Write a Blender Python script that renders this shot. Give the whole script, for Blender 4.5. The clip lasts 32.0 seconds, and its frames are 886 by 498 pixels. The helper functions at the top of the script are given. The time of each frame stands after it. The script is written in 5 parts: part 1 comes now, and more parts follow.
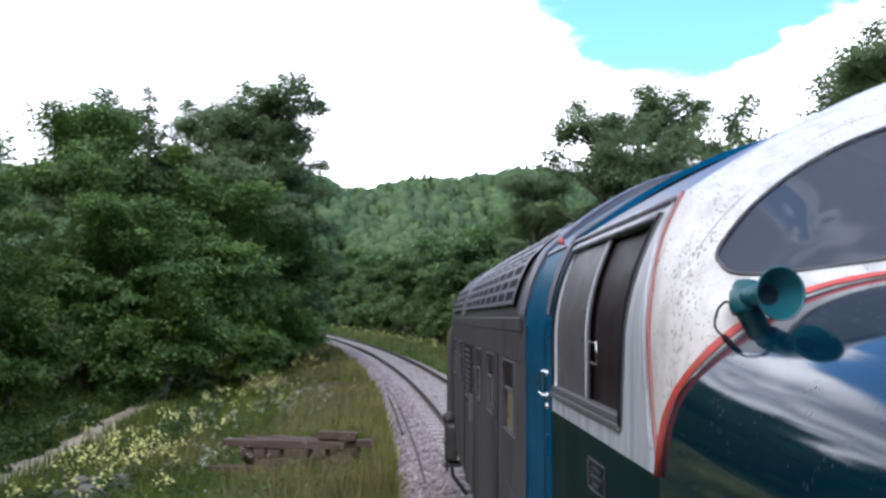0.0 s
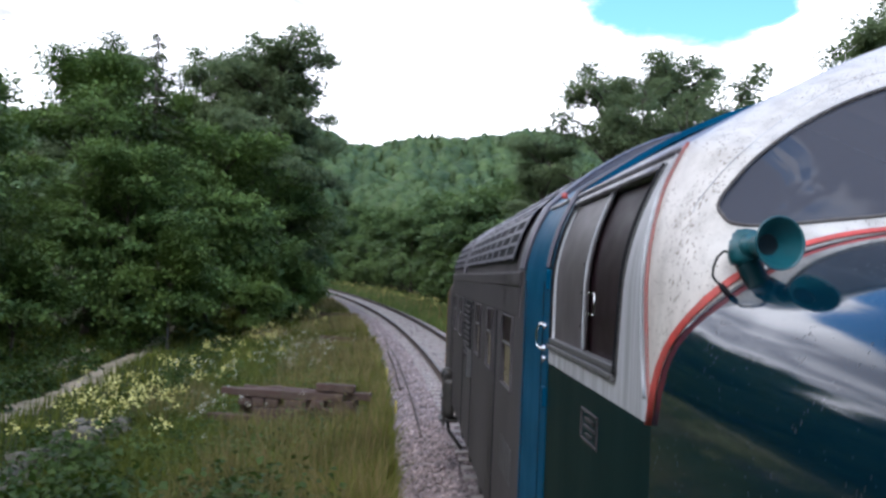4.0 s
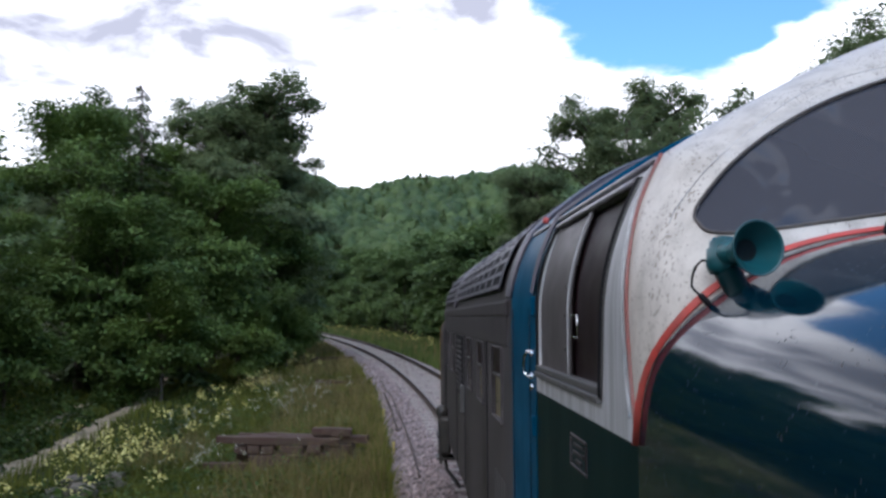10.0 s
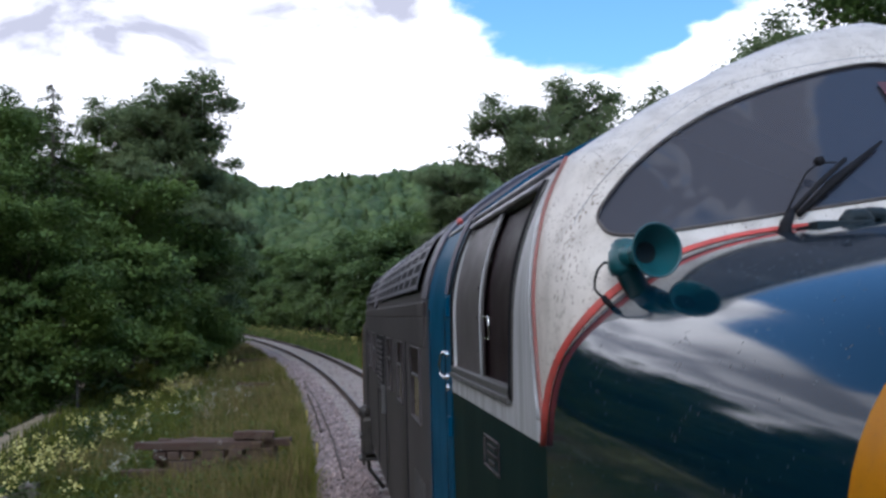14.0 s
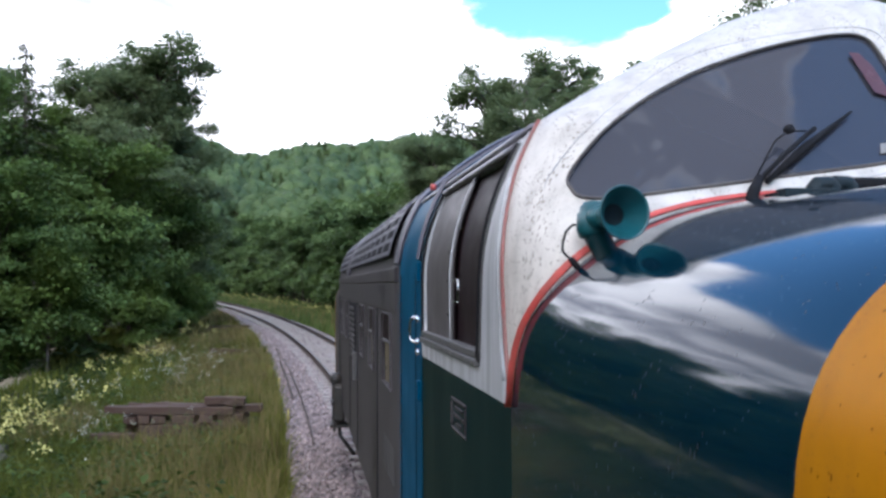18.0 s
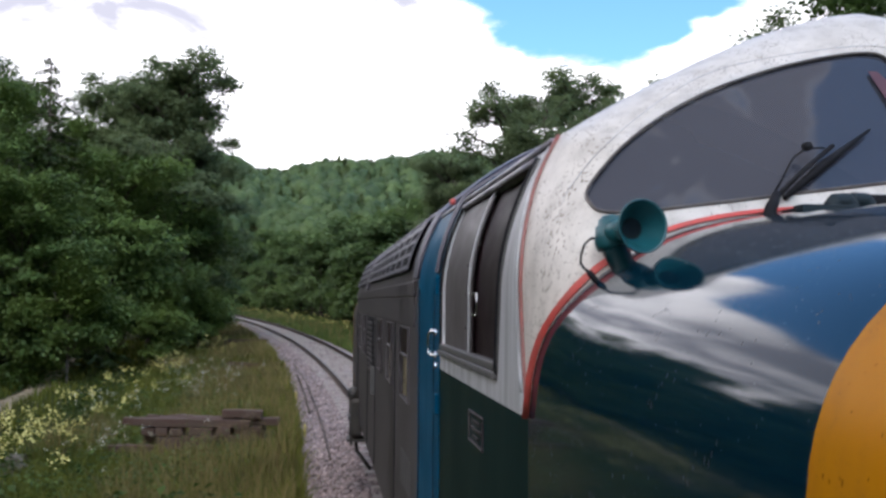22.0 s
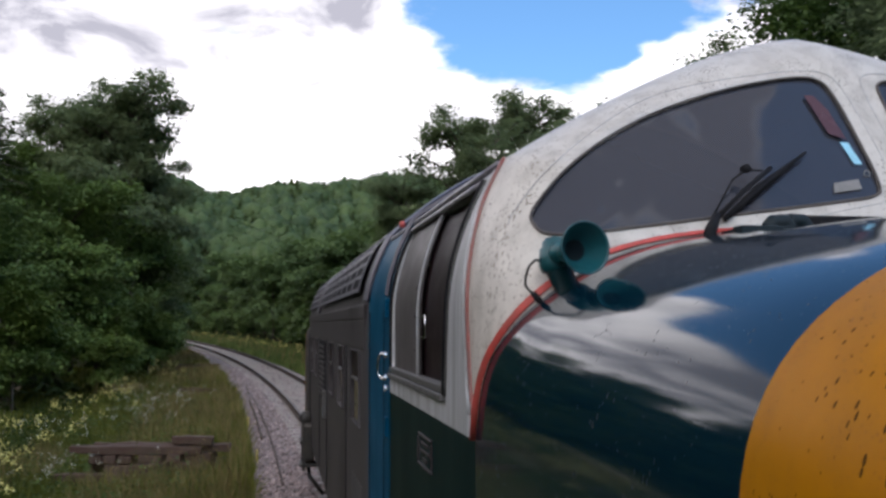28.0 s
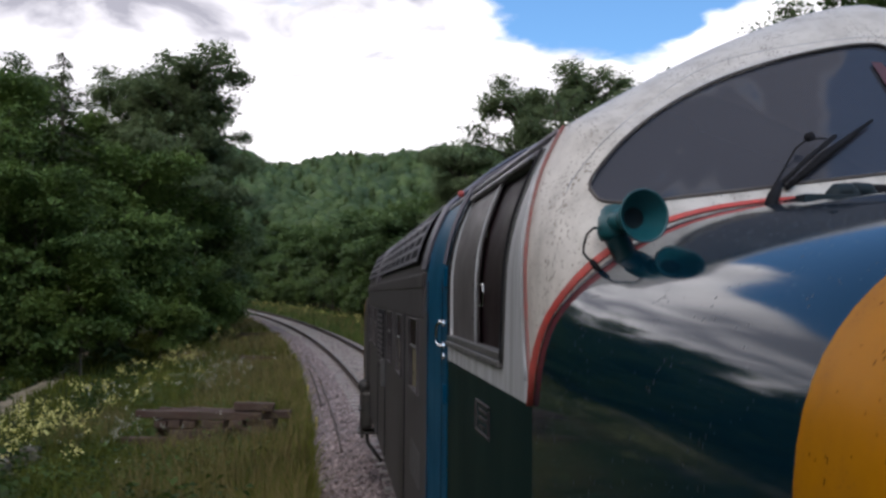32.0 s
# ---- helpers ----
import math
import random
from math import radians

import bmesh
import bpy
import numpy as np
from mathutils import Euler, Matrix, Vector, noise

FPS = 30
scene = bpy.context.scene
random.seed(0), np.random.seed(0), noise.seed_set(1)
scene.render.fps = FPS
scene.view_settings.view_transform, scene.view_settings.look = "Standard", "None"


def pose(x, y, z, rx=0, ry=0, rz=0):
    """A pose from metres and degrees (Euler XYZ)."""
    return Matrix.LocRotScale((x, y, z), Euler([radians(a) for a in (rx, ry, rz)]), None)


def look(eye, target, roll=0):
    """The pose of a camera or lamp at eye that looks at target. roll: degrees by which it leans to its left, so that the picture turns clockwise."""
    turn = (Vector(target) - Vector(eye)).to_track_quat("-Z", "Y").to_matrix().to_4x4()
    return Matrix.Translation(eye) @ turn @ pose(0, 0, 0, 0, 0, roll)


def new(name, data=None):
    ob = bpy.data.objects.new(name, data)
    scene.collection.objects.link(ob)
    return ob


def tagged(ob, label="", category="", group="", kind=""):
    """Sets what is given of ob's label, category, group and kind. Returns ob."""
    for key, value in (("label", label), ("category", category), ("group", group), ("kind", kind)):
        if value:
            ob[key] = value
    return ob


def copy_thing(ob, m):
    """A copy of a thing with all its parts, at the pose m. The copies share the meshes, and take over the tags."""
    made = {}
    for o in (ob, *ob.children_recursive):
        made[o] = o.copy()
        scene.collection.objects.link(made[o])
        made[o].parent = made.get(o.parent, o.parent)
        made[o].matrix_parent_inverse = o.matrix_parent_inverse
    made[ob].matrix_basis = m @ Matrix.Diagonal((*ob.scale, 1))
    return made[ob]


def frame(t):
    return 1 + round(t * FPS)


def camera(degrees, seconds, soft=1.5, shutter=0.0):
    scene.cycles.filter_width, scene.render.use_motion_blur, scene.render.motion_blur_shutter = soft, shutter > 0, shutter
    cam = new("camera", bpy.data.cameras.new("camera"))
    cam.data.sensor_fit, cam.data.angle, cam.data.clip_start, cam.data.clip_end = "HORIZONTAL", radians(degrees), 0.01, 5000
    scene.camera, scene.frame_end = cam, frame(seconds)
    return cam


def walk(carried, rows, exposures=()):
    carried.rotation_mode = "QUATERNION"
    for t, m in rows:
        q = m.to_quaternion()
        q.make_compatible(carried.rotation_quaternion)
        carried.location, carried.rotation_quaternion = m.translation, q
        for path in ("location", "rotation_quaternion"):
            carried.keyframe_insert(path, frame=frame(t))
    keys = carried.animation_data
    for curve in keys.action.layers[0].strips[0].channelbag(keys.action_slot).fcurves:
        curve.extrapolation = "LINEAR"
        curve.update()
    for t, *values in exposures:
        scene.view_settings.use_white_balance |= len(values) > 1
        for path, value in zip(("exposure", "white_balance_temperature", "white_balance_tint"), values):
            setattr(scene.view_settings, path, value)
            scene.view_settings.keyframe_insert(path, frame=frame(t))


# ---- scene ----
# World: x to the right of the locomotive's line, y ahead along it, z up from the rail head.
cam = camera(48.0, 32.0, soft=2.9)
# seconds, x, y, z, yaw, pitch, roll
PATH_ROWS = [
    (0.0, -0.127, -0.068, 2.893, -2.09, 3.96, 0.27),
    (0.5, -0.110, -0.068, 2.902, -0.96, 5.28, -0.21),
    (1.0, -0.124, -0.074, 2.890, -0.29, 5.00, -0.22),
    (1.5, -0.122, -0.064, 2.887, 0.66, 5.01, -0.03),
    (2.0, -0.119, -0.046, 2.869, 0.25, 4.48, 0.83),
    (2.5, -0.116, -0.046, 2.864, -1.71, 4.07, 1.39),
    (3.0, -0.118, -0.046, 2.854, -2.14, 3.13, 1.60),
    (3.5, -0.119, -0.057, 2.844, -1.91, 1.65, 2.41),
    (5.5, -0.072, -0.017, 2.834, -1.24, 1.66, 1.38),
    (6.0, -0.080, 0.009, 2.840, -0.27, 2.52, -1.14),
    (6.5, -0.075, 0.019, 2.782, -2.76, 1.21, -2.27),
    (7.0, -0.053, 0.049, 2.790, -2.81, 4.48, -0.38),
    (7.5, -0.061, 0.045, 2.784, -2.65, 4.32, 2.11),
    (8.0, -0.055, 0.035, 2.802, -2.41, 3.85, -0.42),
    (8.5, -0.052, 0.034, 2.810, -2.69, 4.03, -0.86),
    (9.0, -0.061, 0.025, 2.799, -1.21, 3.66, -0.96),
    (9.5, -0.056, 0.034, 2.807, -1.36, 4.59, -1.17),
    (10.0, -0.046, 0.031, 2.798, -2.28, 3.90, -0.31),
    (10.5, -0.028, 0.024, 2.795, -5.43, 3.74, 0.76),
    (11.0, -0.032, 0.012, 2.798, -6.01, 3.02, 0.47),
    (11.5, -0.023, 0.033, 2.816, -6.05, 4.04, 0.24),
    (12.0, -0.017, 0.032, 2.817, -6.00, 3.83, -0.81),
    (12.5, -0.021, 0.025, 2.814, -5.54, 3.91, -0.43),
    (13.0, -0.013, 0.032, 2.813, -6.07, 4.10, -0.29),
    (13.5, -0.004, 0.033, 2.815, -6.31, 3.63, -1.07),
    (14.0, 0.001, 0.029, 2.816, -6.70, 3.73, -1.39),
    (14.5, 0.005, 0.032, 2.809, -6.53, 3.87, -0.80),
    (16.5, 0.014, 0.018, 2.791, -7.26, 2.42, -0.55),
    (17.0, 0.009, 0.023, 2.783, -7.75, 2.06, -0.18),
    (17.5, 0.008, 0.023, 2.784, -7.59, 1.93, -0.32),
    (18.0, 0.019, 0.031, 2.784, -8.08, 2.06, -0.28),
    (18.5, 0.021, 0.025, 2.784, -8.70, 2.55, 0.22),
    (19.0, 0.012, 0.012, 2.778, -8.00, 2.50, 0.45),
    (19.5, 0.005, 0.021, 2.779, -6.91, 2.83, 0.80),
    (20.0, 0.001, -0.002, 2.780, -6.61, 3.20, 0.85),
    (20.5, 0.001, -0.001, 2.777, -6.60, 3.29, 1.12),
    (21.0, 0.003, -0.005, 2.777, -6.69, 3.02, 0.63),
    (21.5, 0.007, -0.001, 2.774, -6.82, 2.66, 0.35),
    (22.0, 0.011, -0.003, 2.769, -7.02, 3.02, 0.44),
    (22.5, 0.007, 0.002, 2.789, -6.71, 5.08, 0.75),
    (23.0, 0.006, -0.005, 2.789, -6.65, 4.84, 0.37),
    (23.5, 0.008, -0.002, 2.790, -6.53, 4.57, 0.03),
    (24.0, 0.011, -0.007, 2.786, -6.60, 4.21, -0.65),
    (24.5, 0.014, -0.013, 2.787, -7.07, 4.21, -0.96),
    (25.0, 0.017, -0.015, 2.782, -7.51, 4.02, -0.83),
    (25.5, 0.025, -0.007, 2.781, -8.58, 4.62, -0.77),
    (26.0, 0.027, -0.022, 2.776, -9.78, 4.86, -0.15),
    (26.5, 0.031, -0.017, 2.773, -9.67, 4.29, -0.35),
    (28.5, 0.031, -0.016, 2.769, -9.70, 4.32, -0.07),
    (29.0, 0.030, -0.027, 2.772, -9.49, 5.44, -0.49),
    (29.5, 0.023, -0.031, 2.768, -8.18, 5.25, 0.03),
    (30.0, 0.024, -0.035, 2.769, -7.76, 5.34, 0.07),
    (30.5, 0.024, -0.044, 2.774, -7.40, 4.81, -0.21),
    (31.0, 0.026, -0.051, 2.775, -7.27, 4.43, -0.49),
    (31.5, 0.024, -0.050, 2.767, -7.25, 3.65, -0.18),
    (32.0, 0.026, -0.040, 2.756, -6.35, 2.66, 0.42),
]


def sight(x, y, z, yaw, pitch, roll):
    a, b = radians(yaw), radians(pitch)
    way = Vector((-math.sin(a) * math.cos(b), math.cos(a) * math.cos(b), math.sin(b)))
    eye = Vector((x, y, z))
    return look(eye, eye + way, roll)


walk(cam, [(r[0], sight(*r[1:])) for r in PATH_ROWS],
     exposures=[(0.0, 0.52, 5900, 15), (1.0, 0.52, 5900, 15), (2.0, 0.33, 5900, 15), (3.5, 0.27, 5900, 15), (5.5, 0.66, 5900, 15), (7.5, 0.80, 5900, 15), (8.3, 0.0, 5900, 15), (11.0, -0.20, 5900, 15), (14.5, -0.17, 5900, 15), (16.5, 0.24, 5900, 15), (18.0, 0.40, 5900, 15), (20.0, 0.32, 6100, 15), (22.0, 0.05, 6250, 16), (24.0, -0.22, 6400, 16), (26.0, -0.36, 6400, 16), (29.0, -0.44, 6400, 16), (31.0, -0.62, 6400, 16), (32.0, -0.54, 6400, 16)])

# ---- light ----
SUN_EL, SUN_AZ = 50.0, 186.0  # degrees; azimuth to the right of straight ahead


def make_world():
    """Broken cloud: a white bank ahead and to the left, a blue gap to the right of the line, clearer overhead."""
    w = bpy.data.worlds.new("sky")
    scene.world = w
    w.use_nodes = True
    nt = w.node_tree
    nt.nodes.clear()
    N, L = nt.nodes.new, nt.links.new
    out, bg = N("ShaderNodeOutputWorld"), N("ShaderNodeBackground")
    tc, sep = N("ShaderNodeTexCoord"), N("ShaderNodeSeparateXYZ")
    L(tc.outputs["Generated"], sep.inputs[0])
    X, Z = sep.outputs[0], sep.outputs[2]

    def sums(op, a, b):
        n = N("ShaderNodeMath")
        n.operation = op
        for k, v in enumerate((a, b)):
            if isinstance(v, (int, float)):
                n.inputs[k].default_value = v
            else:
                L(v, n.inputs[k])
        return n.outputs[0]

    def ramp(v, a, b, c, d):
        n = N("ShaderNodeMapRange")
        n.interpolation_type = "SMOOTHSTEP"
        for k, q in enumerate((a, b, c, d)):
            n.inputs[k + 1].default_value = q
        L(v, n.inputs[0])
        return n.outputs[0]

    sky = N("ShaderNodeTexSky")
    sky.sky_type, sky.sun_disc = "NISHITA", False
    sky.dust_density, sky.air_density = 2.4, 1.0
    sky.sun_elevation, sky.sun_rotation = radians(SUN_EL), radians(SUN_AZ)
    # clouds lie on a flat layer overhead
    deep = sums("ADD", sums("MAXIMUM", Z, 0.0), 0.22)
    com, mp = N("ShaderNodeCombineXYZ"), N("ShaderNodeMapping")
    L(sums("DIVIDE", X, deep), com.inputs[0]); L(sums("DIVIDE", sep.outputs[1], deep), com.inputs[1])
    mp.inputs["Location"].default_value = CLOUD_AT
    L(com.outputs[0], mp.inputs[0])

    def noise(scale, detail, rough, bend=0.0):
        n = N("ShaderNodeTexNoise")
        n.inputs["Scale"].default_value, n.inputs["Detail"].default_value, n.inputs["Roughness"].default_value = scale, detail, rough
        n.inputs["Distortion"].default_value = bend
        L(mp.outputs[0], n.inputs[0])
        return n.outputs["Fac"]

    n1, n2, n3 = noise(1.6, 9.0, 0.56), noise(3.4, 7.0, 0.58, 0.5), noise(11.0, 5.0, 0.5, 0.3)
    # cover: thick low down and to the left, a gap to the right, mostly clear above, some cloud overhead
    body = sums("MULTIPLY", ramp(X, 0.04, 0.18, 0.17, -0.13), ramp(Z, 0.18, 0.30, 0.0, 1.0))
    body = sums("ADD", body, ramp(Z, 0.14, 0.30, 0.26, 0.0))
    body = sums("ADD", body, sums("MULTIPLY", ramp(X, 0.28, 0.40, 0.0, 0.26), ramp(Z, 0.45, 0.65, 1.0, 0.0)))
    body = sums("ADD", body, sums("MULTIPLY", ramp(Z, 0.36, 0.46, 0.0, -0.24), ramp(X, -0.50, -0.30, 0.0, 1.0)))
    top = ramp(Z, 0.70, 0.84, 0.0, 1.0)
    veil = sums("ADD", sums("MULTIPLY", sums("SUBTRACT", n3, 0.5), 0.9), ramp(X, 0.43, 0.49, 0.46, 0.10))
    body = sums("ADD", body, sums("MULTIPLY", top, veil))
    s = sums("ADD", n1, body)
    cover = N("ShaderNodeValToRGB")
    cover.color_ramp.elements[0].position, cover.color_ramp.elements[1].position = 0.46, 0.55
    cover.color_ramp.interpolation = "EASE"
    L(s, cover.inputs[0])
    # white edges and sunlit fronts, grey undersides higher up
    tone = N("ShaderNodeValToRGB")
    e = tone.color_ramp.elements
    e[0].position, e[0].color = 0.38, (2.5, 2.48, 2.48, 1)
    mid = e.new(0.52); mid.color = (1.75, 1.75, 1.79, 1)
    e[2].position, e[2].color = 0.66, (0.74, 0.75, 0.84, 1)
    t = sums("ADD", n2, ramp(Z, 0.14, 0.30, -0.12, 0.0))
    t = sums("ADD", t, ramp(X, -0.70, -0.45, -0.40, 0.0))
    t = sums("ADD", t, sums("MULTIPLY", ramp(X, -0.30, 0.02, 0.10, 0.0), ramp(Z, 0.13, 0.23, 0.0, 1.0)))
    t = sums("ADD", t, sums("MULTIPLY", top, sums("SUBTRACT", 0.24, ramp(s, 0.48, 0.62, 0.34, 0.0))))
    L(t, tone.inputs[0])
    gain = N("ShaderNodeMix"); gain.data_type = "RGBA"; gain.blend_type = "MULTIPLY"
    gain.inputs[0].default_value = 1.0
    L(sky.outputs[0], gain.inputs[6]); gain.inputs[7].default_value = (0.150, 0.235, 0.290, 1)
    mix = N("ShaderNodeMix"); mix.data_type = "RGBA"
    L(cover.outputs[0], mix.inputs[0]); L(gain.outputs[2], mix.inputs[6]); L(tone.outputs[0], mix.inputs[7])
    L(mix.outputs[2], bg.inputs[0])
    bg.inputs[1].default_value = 1.0
    L(bg.outputs[0], out.inputs[0])


CLOUD_AT = (2.66, 0.4, 0.0)
make_world()
sun = new("sun", bpy.data.lights.new("sun", "SUN"))
sun.data.energy, sun.data.angle, sun.data.color = 1.35, radians(11), (1.0, 0.95, 0.87)
_az, _el = radians(SUN_AZ), radians(SUN_EL)
sun.matrix_world = look((0, 0, 60), Vector((0, 0, 60)) - Vector((math.sin(_az) * math.cos(_el), math.cos(_az) * math.cos(_el), math.sin(_el))))


# ---- materials ----
def material(name, base, rough=0.6, metal=0.0, dirt=None, scale=6.0, amount=0.5, fine=60.0, bump=0.0, coat=0.0, rough_var=0.1, stretch=(1, 1, 1), spec=0.5, ior=1.5, span=(0.55, 0.95)):
    """Base colour broken up at two scales by a second colour, with fine relief."""
    m = bpy.data.materials.new(name)
    m.use_nodes = True
    nt = m.node_tree
    N, L = nt.nodes.new, nt.links.new
    b = nt.nodes["Principled BSDF"]
    tc, mp = N("ShaderNodeTexCoord"), N("ShaderNodeMapping")
    mp.inputs["Scale"].default_value = stretch
    L(tc.outputs["Object"], mp.inputs[0])
    n1, n2 = N("ShaderNodeTexNoise"), N("ShaderNodeTexNoise")
    n1.inputs["Scale"].default_value, n1.inputs["Detail"].default_value = scale, 6
    n2.inputs["Scale"].default_value, n2.inputs["Detail"].default_value = fine, 4
    L(mp.outputs[0], n1.inputs[0]); L(mp.outputs[0], n2.inputs[0])
    av = N("ShaderNodeMath"); av.operation = "MULTIPLY_ADD"; av.inputs[1].default_value = 0.45
    L(n2.outputs["Fac"], av.inputs[0]); L(n1.outputs["Fac"], av.inputs[2])
    r = N("ShaderNodeMapRange")
    r.inputs[1].default_value, r.inputs[2].default_value, r.inputs[3].default_value, r.inputs[4].default_value = *span, 0.0, amount
    L(av.outputs[0], r.inputs[0])
    mix = N("ShaderNodeMix"); mix.data_type = "RGBA"
    mix.inputs[6].default_value = (*base, 1)
    mix.inputs[7].default_value = (*(dirt or [c * 0.5 for c in base]), 1)
    L(r.outputs[0], mix.inputs[0]); L(mix.outputs[2], b.inputs["Base Color"])
    rr = N("ShaderNodeMapRange")
    rr.inputs[3].default_value, rr.inputs[4].default_value = max(0.02, rough - rough_var), min(1.0, rough + rough_var)
    L(n1.outputs["Fac"], rr.inputs[0]); L(rr.outputs[0], b.inputs["Roughness"])
    b.inputs["Metallic"].default_value = metal
    b.inputs["Specular IOR Level"].default_value = spec
    b.inputs["IOR"].default_value = ior
    b.inputs["Coat Weight"].default_value = coat
    b.inputs["Coat Roughness"].default_value = 0.06
    if bump:
        bp = N("ShaderNodeBump")
        bp.inputs["Strength"].default_value, bp.inputs["Distance"].default_value = bump, 0.02
        L(av.outputs[0], bp.inputs["Height"]); L(bp.outputs[0], b.inputs["Normal"])
    return m


def speckled(name, base, spot, scale, size, rough=0.4, coat=0.0, rough_var=0.1, spec=0.5, relief=0.03, dust=0.0):
    """Paint with flecks of brake dust and chips."""
    m = material(name, base, rough, 0.0, [c * 0.8 for c in base], 3.0, 0.6, 25.0, relief, coat, rough_var, spec=spec)
    nt = m.node_tree
    N, L = nt.nodes.new, nt.links.new
    b = nt.nodes["Principled BSDF"]
    old = b.inputs["Base Color"].links[0].from_socket
    tc, v, n = N("ShaderNodeTexCoord"), N("ShaderNodeTexVoronoi"), N("ShaderNodeTexNoise")
    mp = N("ShaderNodeMapping"); mp.inputs["Scale"].default_value = (1.0, 1.6, 0.5)
    v.inputs["Scale"].default_value = scale
    n.inputs["Scale"].default_value, n.inputs["Detail"].default_value = 7.0, 5
    L(tc.outputs["Object"], mp.inputs[0]); L(mp.outputs[0], v.inputs["Vector"]); L(tc.outputs["Object"], n.inputs[0])
    near = N("ShaderNodeMath"); near.operation = "LESS_THAN"
    lim = N("ShaderNodeMapRange")
    lim.inputs[1].default_value, lim.inputs[2].default_value, lim.inputs[3].default_value, lim.inputs[4].default_value = 0.30, 0.75, 0.0, size
    L(n.outputs["Fac"], lim.inputs[0])
    L(v.outputs["Distance"], near.inputs[0]); L(lim.outputs[0], near.inputs[1])
    mix = N("ShaderNodeMix"); mix.data_type = "RGBA"
    mix.inputs[7].default_value = (*spot, 1)
    L(near.outputs[0], mix.inputs[0]); L(old, mix.inputs[6]); L(mix.outputs[2], b.inputs["Base Color"])
    # the flecks are dull where the paint shines
    gloss = b.inputs["Roughness"].links[0].from_socket
    dull = N("ShaderNodeMath"); dull.operation = "MULTIPLY_ADD"; dull.use_clamp = True
    dull.inputs[1].default_value = 0.45
    L(near.outputs[0], dull.inputs[0]); L(gloss, dull.inputs[2]); L(dull.outputs[0], b.inputs["Roughness"])
    if dust:
        # a finer, paler spatter and rain-drawn streaks between the chips
        v2, n3, k2 = N("ShaderNodeTexVoronoi"), N("ShaderNodeTexNoise"), N("ShaderNodeMapRange")
        m2 = N("ShaderNodeMapping"); m2.inputs["Scale"].default_value = (1.0, 1.0, 0.45)
        v2.inputs["Scale"].default_value = scale * 2.1
        n3.inputs["Scale"].default_value, n3.inputs["Detail"].default_value = 16.0, 6
        L(tc.outputs["Object"], v2.inputs["Vector"]); L(tc.outputs["Object"], m2.inputs[0]); L(m2.outputs[0], n3.inputs[0])
        k2.inputs[1].default_value, k2.inputs[2].default_value, k2.inputs[3].default_value, k2.inputs[4].default_value = 0.34, 0.16, 0.0, 0.6
        L(v2.outputs["Distance"], k2.inputs[0])
        k3 = N("ShaderNodeMapRange")
        k3.inputs[1].default_value, k3.inputs[2].default_value, k3.inputs[3].default_value, k3.inputs[4].default_value = 0.42, 0.72, 0.0, dust
        L(n3.outputs["Fac"], k3.inputs[0])
        both = N("ShaderNodeMath"); both.operation = "MULTIPLY_ADD"; both.use_clamp = True
        L(k2.outputs[0], both.inputs[0]); L(k3.outputs[0], both.inputs[1])
        half = N("ShaderNodeMath"); half.operation = "MULTIPLY"; half.inputs[1].default_value = 0.34
        L(k3.outputs[0], half.inputs[0]); L(half.outputs[0], both.inputs[2])
        mx = N("ShaderNodeMix"); mx.data_type = "RGBA"
        mx.inputs[7].default_value = (*[0.75 * c + 0.02 for c in spot], 1)
        L(both.outputs[0], mx.inputs[0]); L(mix.outputs[2], mx.inputs[6]); L(mx.outputs[2], b.inputs["Base Color"])
    return m


def leafy(name, lo, hi, place_scale=0.25, through_light=0.3, rough=0.55, each=0.55):
    """Leaves: each its own tint, drifting over the crown, some light through them."""
    m = bpy.data.materials.new(name)
    m.use_nodes = True
    nt = m.node_tree
    N, L = nt.nodes.new, nt.links.new
    b, out = nt.nodes["Principled BSDF"], nt.nodes["Material Output"]
    geo, tc, n, oi = N("ShaderNodeNewGeometry"), N("ShaderNodeTexCoord"), N("ShaderNodeTexNoise"), N("ShaderNodeObjectInfo")
    n.inputs["Scale"].default_value, n.inputs["Detail"].default_value = place_scale, 3
    L(tc.outputs["Object"], n.inputs[0])
    a1 = N("ShaderNodeMath"); a1.operation = "MULTIPLY_ADD"; a1.inputs[1].default_value = each
    L(geo.outputs["Random Per Island"], a1.inputs[0])
    r1 = N("ShaderNodeMapRange"); r1.inputs[1].default_value, r1.inputs[2].default_value, r1.inputs[3].default_value, r1.inputs[4].default_value = 0.3, 0.7, -0.15, 0.5
    L(n.outputs["Fac"], r1.inputs[0]); L(r1.outputs[0], a1.inputs[2])
    a2 = N("ShaderNodeMath"); a2.operation = "MULTIPLY_ADD"; a2.inputs[1].default_value = 0.25
    L(oi.outputs["Random"], a2.inputs[0]); L(a1.outputs[0], a2.inputs[2])
    mix = N("ShaderNodeMix"); mix.data_type = "RGBA"
    mix.inputs[6].default_value, mix.inputs[7].default_value = (*lo, 1), (*hi, 1)
    L(a2.outputs[0], mix.inputs[0]); L(mix.outputs[2], b.inputs["Base Color"])
    b.inputs["Roughness"].default_value = rough
    b.inputs["Specular IOR Level"].default_value = 0.3
    tr, ms = N("ShaderNodeBsdfTranslucent"), N("ShaderNodeMixShader")
    L(mix.outputs[2], tr.inputs[0])
    ms.inputs[0].default_value = through_light
    L(b.outputs[0], ms.inputs[1]); L(tr.outputs[0], ms.inputs[2]); L(ms.outputs[0], out.inputs[0])
    return m


